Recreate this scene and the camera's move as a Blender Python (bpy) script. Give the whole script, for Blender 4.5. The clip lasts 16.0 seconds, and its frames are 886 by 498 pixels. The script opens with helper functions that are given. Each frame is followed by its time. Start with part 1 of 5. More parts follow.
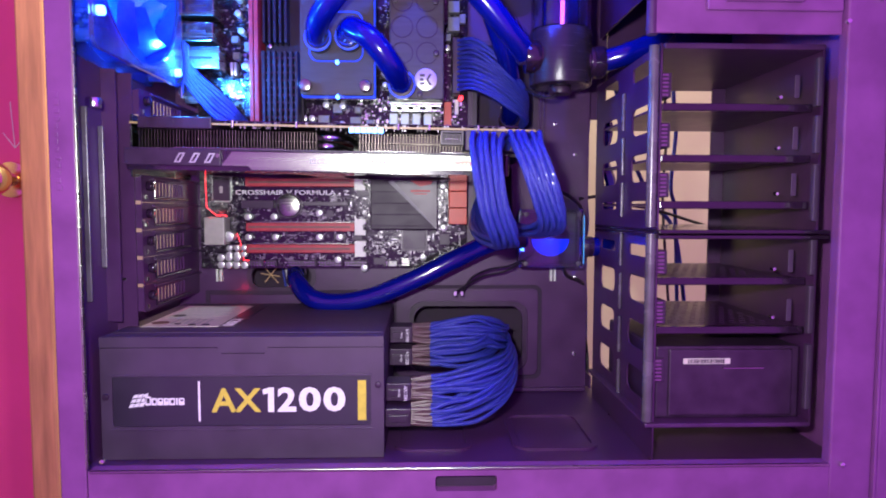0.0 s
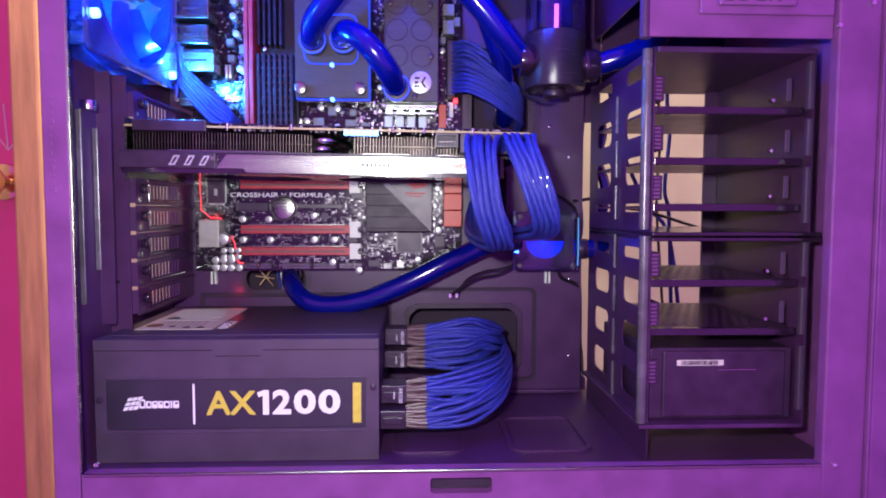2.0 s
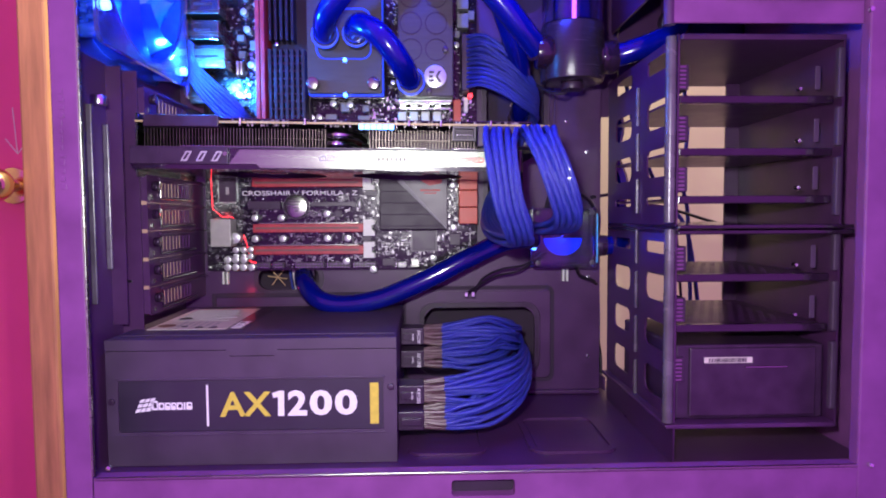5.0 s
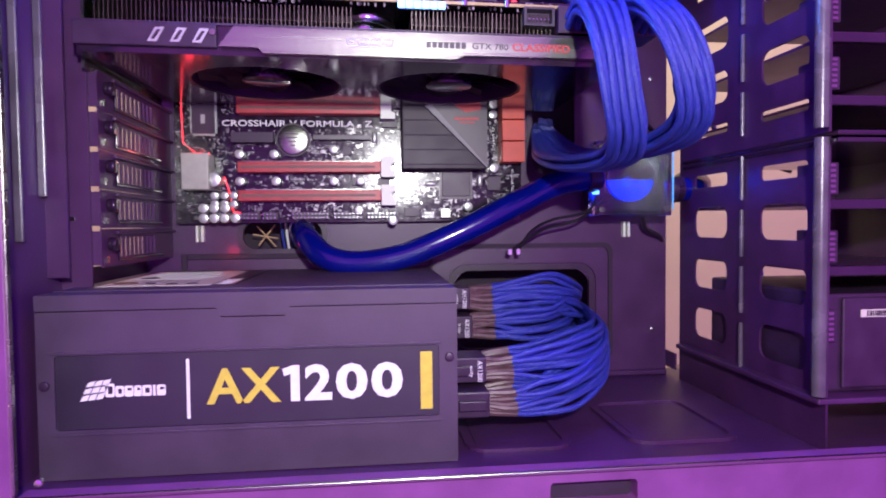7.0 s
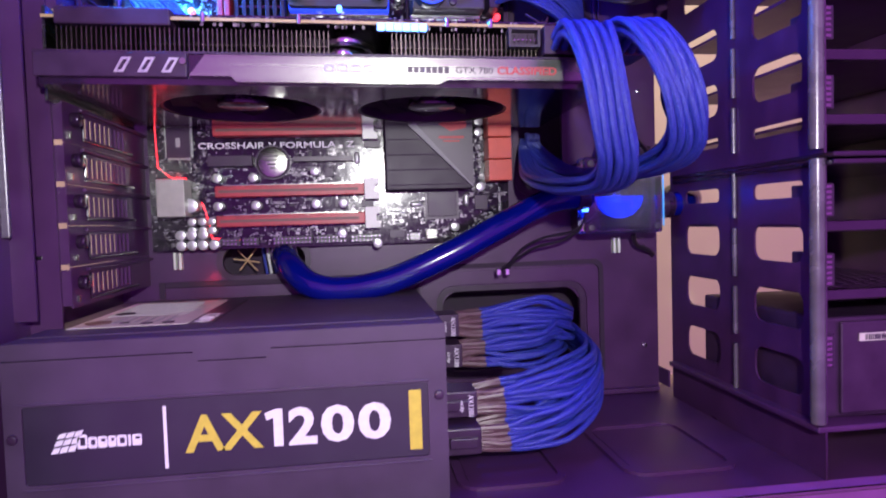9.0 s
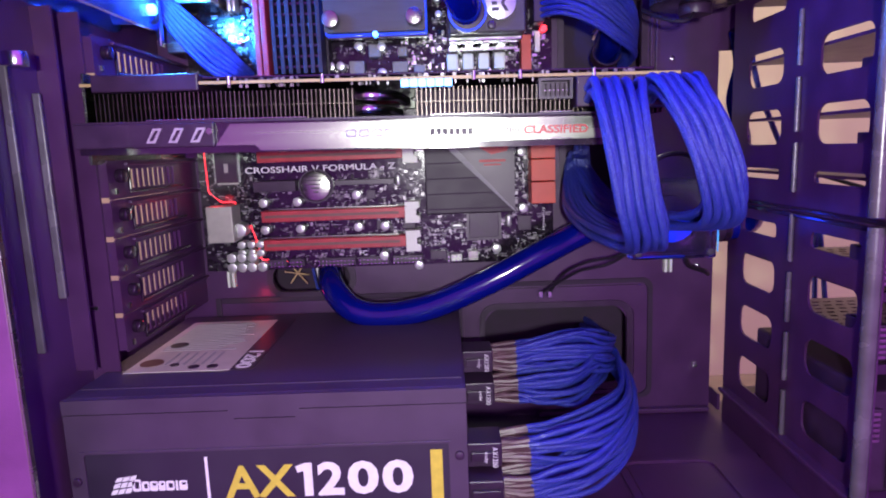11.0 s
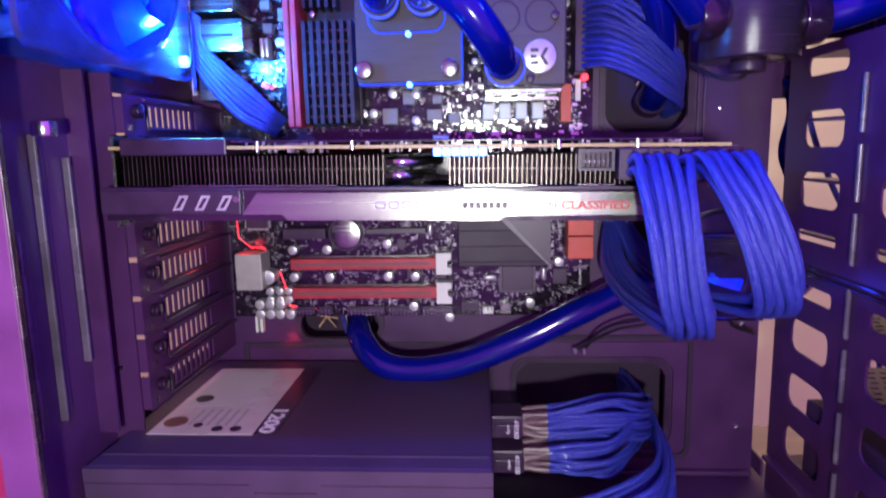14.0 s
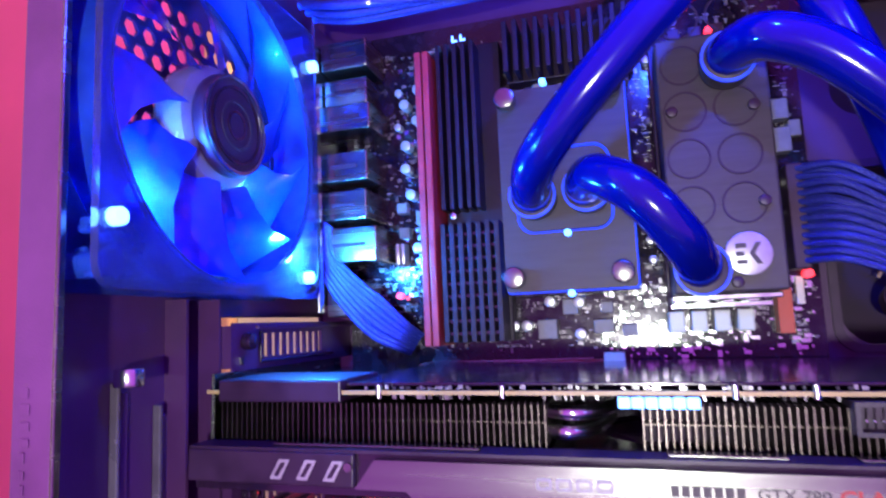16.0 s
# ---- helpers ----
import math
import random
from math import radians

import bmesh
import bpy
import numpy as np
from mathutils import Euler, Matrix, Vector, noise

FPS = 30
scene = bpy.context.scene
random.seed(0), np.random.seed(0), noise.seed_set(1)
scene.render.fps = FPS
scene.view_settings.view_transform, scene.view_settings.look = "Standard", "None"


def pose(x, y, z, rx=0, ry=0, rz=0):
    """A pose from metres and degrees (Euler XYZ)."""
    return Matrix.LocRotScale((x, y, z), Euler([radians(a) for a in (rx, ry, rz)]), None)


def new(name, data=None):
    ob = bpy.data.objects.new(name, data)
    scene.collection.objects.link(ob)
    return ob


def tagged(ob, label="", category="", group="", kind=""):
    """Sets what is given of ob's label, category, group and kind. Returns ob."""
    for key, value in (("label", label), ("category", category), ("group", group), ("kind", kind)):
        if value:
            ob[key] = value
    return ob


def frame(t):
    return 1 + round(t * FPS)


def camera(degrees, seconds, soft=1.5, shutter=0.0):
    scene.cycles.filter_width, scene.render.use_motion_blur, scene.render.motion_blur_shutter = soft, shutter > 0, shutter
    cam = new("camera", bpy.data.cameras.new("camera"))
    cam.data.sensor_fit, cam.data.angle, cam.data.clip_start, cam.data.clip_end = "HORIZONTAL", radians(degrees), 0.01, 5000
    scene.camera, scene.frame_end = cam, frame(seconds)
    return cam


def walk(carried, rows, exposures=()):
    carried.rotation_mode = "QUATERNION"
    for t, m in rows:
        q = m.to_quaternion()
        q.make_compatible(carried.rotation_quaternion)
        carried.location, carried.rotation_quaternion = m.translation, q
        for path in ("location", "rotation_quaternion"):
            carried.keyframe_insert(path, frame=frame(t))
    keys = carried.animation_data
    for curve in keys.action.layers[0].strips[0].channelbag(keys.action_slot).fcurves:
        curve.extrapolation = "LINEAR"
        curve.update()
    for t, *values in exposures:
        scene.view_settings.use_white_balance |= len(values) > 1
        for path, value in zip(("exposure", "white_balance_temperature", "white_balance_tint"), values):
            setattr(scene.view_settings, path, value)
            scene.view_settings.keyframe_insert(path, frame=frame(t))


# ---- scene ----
# ---- camera ----
cam = camera(70.1, 16.0, soft=1.9, shutter=0.5)
METRES, EYE, TILT, LEAN, TURN = 0.405, 0.166, 0.0, 0.0, -1.9
ROWS = [
    (0.0, 0.0, 0.0, 0.0, 0.01, -3.69, -0.16),
    (0.5, -0.0005, -0.0021, 0.0001, -0.38, -3.61, -0.2),
    (1.0, -0.0007, -0.0048, 0.0006, -0.44, -3.35, -0.37),
    (1.5, 0.0011, -0.0031, 0.0005, -0.66, -3.25, -0.22),
    (2.0, 0.0002, -0.0027, 0.0007, -0.45, -3.5, -0.14),
    (2.5, 0.001, -0.005, 0.0004, -0.55, -3.47, -0.11),
    (3.0, -0.0031, -0.0104, 0.001, -0.42, -3.14, -0.29),
    (5.5, -0.0339, 0.058, -0.0312, 0.13, -3.09, 0.44),
    (6.0, -0.0953, 0.1528, -0.0727, -1.83, -3.57, 2.1),
    (6.5, -0.1399, 0.2492, -0.127, -2.21, -5.36, 0.94),
    (7.0, -0.1709, 0.3092, -0.141, -4.3, -2.2, 0.57),
    (7.5, -0.1841, 0.3276, -0.1549, -6.24, -2.1, -0.16),
    (8.0, -0.1868, 0.3319, -0.1506, -6.05, -1.98, 0.35),
    (8.5, -0.1852, 0.3436, -0.1435, -5.27, -2.24, 1.08),
    (9.0, -0.1663, 0.3397, -0.1002, -5.47, -2.5, 1.78),
    (11.5, -0.0829, 0.3645, 0.0822, 3.34, -9.77, 2.13),
    (12.0, -0.0802, 0.3734, 0.1009, 3.68, -9.84, 2.09),
    (12.5, -0.0828, 0.3774, 0.1118, 4.17, -10.01, 1.94),
    (13.0, -0.079, 0.3848, 0.1168, 4.36, -10.22, 2.05),
    (13.5, -0.0828, 0.3852, 0.1235, 4.33, -10.33, 1.66),
    (14.0, -0.0874, 0.4004, 0.139, 5.3, -9.04, 1.21),
    (14.5, -0.1165, 0.4347, 0.1552, 6.54, -2.91, 1.35),
    (15.0, -0.1152, 0.4972, 0.1772, 13.19, 0.84, 1.97),
    (15.5, -0.1211, 0.5624, 0.1804, 15.73, 4.57, 2.07),
    (16.0, -0.1319, 0.5926, 0.2019, 18.47, 6.8, 2.45),
]
walk(cam, [(t, pose(0, 0, EYE, TILT, LEAN, TURN) @ pose(METRES * x, METRES * y, METRES * z, 90 + pitch, roll, yaw)) for t, x, y, z, yaw, pitch, roll in ROWS],
     exposures=[(t, stops, 6350, 20) for t, stops in ((0.0, 0.0), (5.5, -0.10), (6.8, 0.15), (9.0, 0.0), (11.5, -0.10), (14.0, -0.05), (14.9, -0.35), (16.0, -0.15))])

# ---- light ----
world = bpy.data.worlds.new("world")
scene.world = world
world.use_nodes = True
# purple surroundings added to lift the darks like a haze
world.node_tree.nodes["Background"].inputs[0].default_value = (0.60, 0.10, 0.92, 1)
world.node_tree.nodes["Background"].inputs[1].default_value = 1.1


def lamp(name, place, power, color, size):
    data = bpy.data.lights.new(name, "POINT")
    data.energy, data.color, data.shadow_soft_size = power, color, size
    ob = new(name, data)
    ob.location = place
    return ob


lamp("video_light", (-0.03, 0.02, 0.197), 8.2, (0.95, 1.0, 0.93), 0.010)
# unseen warm lamp added behind the case to brighten wall and door
lamp("wall_fill_light", (0.05, 0.74, 1.15), 92.0, (0.96, 0.93, 0.66), 0.08)
lamp("fan_led_light", (-0.203, 0.412, 0.296), 1.6, (0.02, 0.22, 1.0), 0.004)
lamp("fan_led_light", (-0.190, 0.508, 0.284), 1.3, (0.02, 0.26, 1.0), 0.004)
lamp("fan_led_light", (-0.203, 0.505, 0.384), 1.7, (0.02, 0.22, 1.0), 0.004)
# two blue fill lamps added in front of the hoses to brighten them
lamp("hose_fill_light", (-0.015, 0.400, 0.435), 2.7, (0.01, 0.05, 1.0), 0.006)
lamp("reservoir_fill_light", (0.075, 0.445, 0.365), 0.45, (0.02, 0.05, 1.0), 0.006)
lamp("pump_led_light", (0.114, 0.535, 0.138), 0.012, (0.01, 0.05, 1.0), 0.004)


# ---- materials ----
def material(name, color, rough=0.5, metal=0.0, vary=0.25, size=60.0, bump=0.15, fine=900.0, coat=0.0, glow=None, power=0.0, through_glass=0.0, alpha=1.0, spread=0.0, stretch=None):
    m = bpy.data.materials.new(name)
    m.use_nodes = True
    t = m.node_tree
    b = t.nodes["Principled BSDF"]
    b.inputs["Roughness"].default_value = rough
    b.inputs["Metallic"].default_value = metal
    b.inputs["Coat Weight"].default_value = coat
    b.inputs["Coat Roughness"].default_value = 0.08
    b.inputs["Transmission Weight"].default_value = through_glass
    b.inputs["Alpha"].default_value = alpha
    if glow:
        b.inputs["Emission Color"].default_value = (*glow, 1)
        b.inputs["Emission Strength"].default_value = power
    place = t.nodes.new("ShaderNodeTexCoord")
    grid = t.nodes.new("ShaderNodeMapping")
    if stretch:
        grid.inputs["Scale"].default_value = stretch
    t.links.new(place.outputs["Object"], grid.inputs[0])
    big = t.nodes.new("ShaderNodeTexNoise")
    big.inputs["Scale"].default_value = size
    big.inputs["Detail"].default_value = 6
    ramp = t.nodes.new("ShaderNodeValToRGB")
    ramp.color_ramp.elements[0].position = 0.3
    ramp.color_ramp.elements[1].position = 0.7
    ramp.color_ramp.elements[0].color = (*[c * (1 - vary) for c in color], 1)
    ramp.color_ramp.elements[1].color = (*[min(1, c * (1 + vary)) for c in color], 1)
    t.links.new(grid.outputs[0], big.inputs["Vector"])
    t.links.new(big.outputs["Fac"], ramp.inputs[0])
    out = ramp.outputs[0]
    if spread:
        geo = t.nodes.new("ShaderNodeNewGeometry")
        hsv = t.nodes.new("ShaderNodeHueSaturation")
        scale = t.nodes.new("ShaderNodeMapRange")
        scale.inputs["To Min"].default_value = 1 - spread
        scale.inputs["To Max"].default_value = 1 + spread
        t.links.new(geo.outputs["Random Per Island"], scale.inputs["Value"])
        t.links.new(scale.outputs[0], hsv.inputs["Value"])
        t.links.new(out, hsv.inputs["Color"])
        out = hsv.outputs[0]
    t.links.new(out, b.inputs["Base Color"])
    if bump:
        small = t.nodes.new("ShaderNodeTexNoise")
        small.inputs["Scale"].default_value = fine
        small.inputs["Detail"].default_value = 3
        bp = t.nodes.new("ShaderNodeBump")
        bp.inputs["Strength"].default_value = bump
        bp.inputs["Distance"].default_value = 0.0004
        t.links.new(grid.outputs[0], small.inputs["Vector"])
        t.links.new(small.outputs["Fac"], bp.inputs["Height"])
        t.links.new(bp.outputs[0], b.inputs["Normal"])
        rr = t.nodes.new("ShaderNodeMapRange")
        rr.inputs["To Min"].default_value = max(0.02, rough - 0.08)
        rr.inputs["To Max"].default_value = min(1, rough + 0.12)
        t.links.new(big.outputs["Fac"], rr.inputs["Value"])
        t.links.new(rr.outputs[0], b.inputs["Roughness"])
    return m


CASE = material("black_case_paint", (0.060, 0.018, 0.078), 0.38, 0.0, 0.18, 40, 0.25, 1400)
# RAIL is the case paint with the purple edge haze put into its colour
RAIL = material("hazed_frame_paint", (0.185, 0.052, 0.215), 0.42, 0.0, 0.18, 40, 0.25, 1400)
PSU = material("power_supply_paint", (0.058, 0.034, 0.072), 0.5, 0.0, 0.15, 50, 0.35, 2200)
BLACK = material("black_plastic", (0.034, 0.014, 0.041), 0.4, 0.0, 0.3, 80, 0.1)
GLOSS = material("glossy_black_plastic", (0.020, 0.009, 0.024), 0.16, 0.0, 0.2, 80, 0.03, coat=0.5)
CAGE = material("dark_tray_steel", (0.054, 0.016, 0.068), 0.30, 0.0, 0.25, 60, 0.2, 900)
# near-black that carries the shade of grooves, gaps and cavities in its colour
DARK = material("dark_recess_shade", (0.028, 0.011, 0.035), 0.7)
PCB = material("black_circuit_board", (0.013, 0.008, 0.016), 0.13, 0.0, 0.5, 160, 0.08, 600)
EDGE = material("bare_board_edge", (0.46, 0.36, 0.14), 0.4)
RED = material("red_slot_plastic", (0.42, 0.035, 0.045), 0.38, 0.0, 0.2, 120, 0.1)
SATA = material("orange_red_port_plastic", (0.58, 0.085, 0.05), 0.4, 0.0, 0.12, 90, 0.1)
WHITE = material("off_white_plastic", (0.72, 0.78, 0.66), 0.4, 0.0, 0.08, 90)
PRINT = material("white_print", (0.82, 0.82, 0.84), 0.6, 0.0, 0.06, 300, 0.0)
GREYP = material("grey_print", (0.40, 0.40, 0.40), 0.6, 0.0, 0.06, 300, 0.0)
YELLOW = material("yellow_print", (0.62, 0.54, 0.06), 0.5, 0.0, 0.08, 300, 0.0)
SEAL = material("dull_red_seal", (0.17, 0.075, 0.065), 0.5, 0.0, 0.1, 200, 0.0)
REDP = material("red_print", (0.45, 0.05, 0.05), 0.5, 0.0, 0.1, 300, 0.0)
LABEL = material("label_panel", (0.030, 0.021, 0.042), 0.45, 0.0, 0.1, 60, 0.1)
STICKER = material("paper_sticker", (0.62, 0.58, 0.52), 0.55, 0.0, 0.08, 90, 0.1)
STEEL = material("brushed_silver", (0.31, 0.325, 0.275), 0.24, 1.0, 0.08, 30, 0.12, 500, stretch=(0.15, 1, 6))
CHROME = material("bright_metal", (0.70, 0.75, 0.70), 0.18, 1.0, 0.1, 120, 0.05)
CAPM = material("capacitor_top", (0.56, 0.60, 0.55), 0.32, 0.6, 0.1, 200, 0.1)
FIN = material("aluminium_fin", (0.15, 0.125, 0.11), 0.34, 1.0, 0.15, 80, 0.1, spread=0.3)
BRASS = material("polished_brass", (0.75, 0.55, 0.28), 0.15, 1.0, 0.1, 40, 0.03)
BLOCK = material("dark_acetal_block", (0.055, 0.048, 0.056), 0.42, 0.3, 0.12, 50, 0.2, 1200, stretch=(1, 1, 8))
HEAT = material("black_heatsink", (0.015, 0.008, 0.018), 0.45, 0.3, 0.2, 80, 0.1)
PLATE = material("grey_heatsink_plate", (0.065, 0.058, 0.066), 0.38, 0.4, 0.1, 60, 0.1)
SHELL = material("pale_nickel_shell", (0.42, 0.43, 0.36), 0.42, 0.3, 0.12, 120, 0.15)
CHOKE = material("dull_grey_metal", (0.19, 0.19, 0.20), 0.5, 0.25, 0.15, 200, 0.2)
TUBE = material("blue_hose", (0.0015, 0.005, 0.165), 0.12, 0.0, 0.15, 40, 0.02, 300, coat=0.2)
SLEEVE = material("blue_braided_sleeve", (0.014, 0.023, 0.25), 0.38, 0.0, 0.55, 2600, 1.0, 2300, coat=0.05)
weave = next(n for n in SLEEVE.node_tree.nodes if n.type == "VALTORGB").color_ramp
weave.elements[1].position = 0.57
# sparkle on the braid is painted as pale specks in the base colour
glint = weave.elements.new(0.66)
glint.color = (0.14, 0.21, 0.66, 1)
RCAP = material("turned_black_acetal", (0.026, 0.018, 0.030), 0.22, 0.0, 0.15, 60, 0.1, 1200, stretch=(1, 1, 12))
# lighter grey puts the highlight of ribs, posts and clips into the colour
RIBM = material("highlight_grey_rib", (0.11, 0.095, 0.12), 0.24, 0.2, 0.3, 60, 0.15)
# light passing through the acrylic edge is imitated by a weak glow
GLOWC = material("cyan_edge_glow", (0.1, 0.5, 0.7), 0.15, 0.0, 0.3, 160, 0.0, glow=(0.08, 0.42, 0.8), power=0.5)
SHRINK = material("brown_heat_shrink", (0.10, 0.055, 0.06), 0.4, 0.0, 0.3, 300, 0.1)
WIRE = material("black_wire", (0.014, 0.010, 0.018), 0.4)
ACRYL = material("clear_acrylic", (0.80, 0.85, 1.0), 0.04, 0.0, 0.02, 40, 0.0, through_glass=1.0)
FRAMEP = material("smoky_clear_plastic", (0.16, 0.26, 0.80), 0.09, 0.0, 0.2, 60, 0.3, 300, through_glass=0.9)
FANP = material("clear_blue_fan_plastic", (0.03, 0.12, 0.95), 0.14, 0.0, 0.3, 60, 0.3, 300, through_glass=0.5)
HUBP = material("frosted_hub_plastic", (0.20, 0.17, 0.28), 0.22, 0.0, 0.2, 90, 0.1, 500, through_glass=0.25)
GLOWB = material("blue_led", (0.2, 0.4, 1), 0.3, 0.0, 0.0, 40, 0.0, glow=(0.05, 0.22, 1.0), power=9.0)
GLOWW = material("white_blue_led", (0.10, 0.25, 0.8), 0.3, 0.0, 0.0, 40, 0.0, glow=(0.12, 0.36, 1.0), power=6.5)
# LED light caught in clear plastic, put in as the material's own glow
GLOWE = material("blue_edge_glow", (0.05, 0.1, 0.8), 0.15, 0.0, 0.3, 120, 0.0, glow=(0.02, 0.07, 1.0), power=1.0)
GLOWP = material("blue_pump_disc_glow", (0.02, 0.05, 0.9), 0.2, 0.0, 0.4, 90, 0.0, glow=(0.0, 0.03, 1.0), power=0.8)
GLOWR = material("red_led", (1, 0.1, 0.1), 0.3, 0.0, 0.0, 40, 0.0, glow=(1.0, 0.03, 0.05), power=3.2)
GLOWV = material("violet_streak_glow", (0.8, 0.3, 1), 0.3, 0.0, 0.0, 40, 0.0, glow=(0.6, 0.12, 1.0), power=2.5)
WALL = material("beige_wall_paint", (0.58, 0.56, 0.30), 0.8, 0.0, 0.05, 6, 0.3, 160)
PINK = material("pink_door_paint", (0.72, 0.07, 0.24), 0.42, 0.0, 0.08, 5, 0.1, 200)
WOOD = material("pine_trim", (0.52, 0.27, 0.12), 0.42, 0.0, 0.25, 14, 0.2, 200, stretch=(6, 6, 0.6))
TABLE = material("dark_table_wood", (0.10, 0.055, 0.06), 0.5, 0.0, 0.3, 12, 0.2, 160, stretch=(0.6, 6, 6))
CARPET = material("grey_carpet", (0.22, 0.19, 0.19), 0.95, 0.0, 0.2, 40, 0.8, 300)


# ---- building helpers ----
def thing(name, label, category, at=(0, 0, 0), group="", kind=""):
    ob = new(name)
    ob.empty_display_size = 0.01
    ob.location = at
    return tagged(ob, label, category, group, kind)


def part(name, bm, mat, parent=None, label="", smooth=False):
    me = bpy.data.meshes.new(name)
    bmesh.ops.recalc_face_normals(bm, faces=bm.faces)
    if smooth:
        for f in bm.faces:
            f.smooth = True
    bm.to_mesh(me)
    bm.free()
    if smooth:
        me.set_sharp_from_angle(angle=radians(40))
    me.materials.append(mat)
    ob = new(name, me)
    if parent:
        ob.parent = parent
        if parent.parent is None:
            ob.matrix_parent_inverse = Matrix.Translation(-parent.location)
    return tagged(ob, label) if label else ob


def shared(name, first, offset):
    """A piece of its own on the mesh of another, shifted."""
    ob = new(name, first.data)
    ob.parent = first.parent
    ob.matrix_parent_inverse = first.matrix_parent_inverse.copy()
    ob.location = offset
    return ob


def box(x0, x1, y0, y1, z0, z1, bevel=0.0, bm=None, segs=2):
    out = bm or bmesh.new()
    m = Matrix.Translation(((x0 + x1) / 2, (y0 + y1) / 2, (z0 + z1) / 2)) @ Matrix.Diagonal((abs(x1 - x0), abs(y1 - y0), abs(z1 - z0), 1))
    got = bmesh.ops.create_cube(out, size=1, matrix=m)
    if bevel:
        es = list({e for v in got["verts"] for e in v.link_edges})
        bmesh.ops.bevel(out, geom=es, offset=bevel, segments=segs, profile=0.5, affect="EDGES")
    return out


TURNS = {"x": Euler((0, radians(90), 0)).to_matrix().to_4x4(), "y": Euler((radians(90), 0, 0)).to_matrix().to_4x4(), "z": Matrix.Identity(4)}


def rod(c, axis, r, length, segs=24, r2=None, bm=None, bevel=0.0):
    """A cylinder round c, along an axis."""
    out = bm or bmesh.new()
    got = bmesh.ops.create_cone(out, cap_ends=True, segments=segs, radius1=r, radius2=r if r2 is None else r2, depth=length, matrix=Matrix.Translation(c) @ TURNS[axis])
    if bevel:
        vs = set(got["verts"])
        es = [e for f in {f for v in vs for f in v.link_faces} if len(f.verts) > 4 for e in f.edges]
        bmesh.ops.bevel(out, geom=list(set(es)), offset=bevel, segments=2, profile=0.5, affect="EDGES")
    return out


def ring(c, axis, r0, r1, length, segs=36, bm=None):
    """A flat ring with thickness."""
    out = bm or bmesh.new()
    m = Matrix.Translation(c) @ TURNS[axis]
    loops = []
    for r, h in ((r0, -0.5), (r1, -0.5), (r1, 0.5), (r0, 0.5)):
        loops.append([out.verts.new(m @ Vector((r * math.cos(a), r * math.sin(a), h * length))) for a in (2 * math.pi * i / segs for i in range(segs))])
    for k in range(4):
        a, b = loops[k], loops[(k + 1) % 4]
        for i in range(segs):
            j = (i + 1) % segs
            out.faces.new((a[i], a[j], b[j], b[i]))
    return out


def glide(points, steps=10):
    """A smooth line through the points."""
    p = [Vector(q) for q in points]
    p = [2 * p[0] - p[1]] + p + [2 * p[-1] - p[-2]]
    out = []
    for i in range(1, len(p) - 2):
        a, b, c, d = p[i - 1:i + 3]
        for k in range(steps):
            t = k / steps
            out.append(0.5 * (2 * b + (c - a) * t + (2 * a - 5 * b + 4 * c - d) * t * t + (3 * b - a - 3 * c + d) * t ** 3))
    out.append(p[-2])
    return out


def sweep(line, r, segs=12, bm=None):
    """A round rod along a line of points, with closed ends."""
    out = bm or bmesh.new()
    side = None
    rings = []
    for i, q in enumerate(line):
        d = (line[min(i + 1, len(line) - 1)] - line[max(i - 1, 0)]).normalized()
        if side is None:
            side = d.orthogonal().normalized()
        side = (side - d * side.dot(d)).normalized()
        up = d.cross(side)
        rings.append([out.verts.new(q + r * (side * math.cos(a) + up * math.sin(a))) for a in (2 * math.pi * k / segs for k in range(segs))])
    for a, b in zip(rings, rings[1:]):
        for k in range(segs):
            j = (k + 1) % segs
            out.faces.new((a[k], a[j], b[j], b[k]))
    out.faces.new(rings[0][::-1])
    out.faces.new(rings[-1])
    return out


def rounded(u0, u1, v0, v1, r, n=5):
    """The outline of a rectangle with round corners."""
    out = []
    for cu, cv, a0 in ((u1 - r, v1 - r, 0), (u0 + r, v1 - r, 90), (u0 + r, v0 + r, 180), (u1 - r, v0 + r, 270)):
        for k in range(n + 1):
            a = radians(a0 + 90 * k / n)
            out.append((cu + r * math.cos(a), cv + r * math.sin(a)))
    return out


def disc(cu, cv, r, n=24):
    return [(cu + r * math.cos(2 * math.pi * k / n), cv + r * math.sin(2 * math.pi * k / n)) for k in range(n)]


PLANES = {"xz": lambda u, v, w: (u, w, v), "yz": lambda u, v, w: (w, u, v), "xy": lambda u, v, w: (u, v, w)}


def sheet(plane, w0, w1, outline, holes=(), bm=None):
    """A sheet of metal in a plane, between two depths, with openings through it."""
    out = bm or bmesh.new()
    put = PLANES[plane]
    edges = []
    for loop in (outline, *holes):
        vs = [out.verts.new(put(u, v, w0)) for u, v in loop]
        edges += [out.edges.new((vs[i], vs[(i + 1) % len(vs)])) for i in range(len(vs))]
    got = bmesh.ops.triangle_fill(out, edges=edges, use_beauty=True, use_dissolve=False)
    faces = [g for g in got["geom"] if isinstance(g, bmesh.types.BMFace)]
    more = bmesh.ops.extrude_face_region(out, geom=faces)
    move = Vector(put(0, 0, w1)) - Vector(put(0, 0, w0))
    bmesh.ops.translate(out, vec=move, verts=[g for g in more["geom"] if isinstance(g, bmesh.types.BMVert)])
    return out


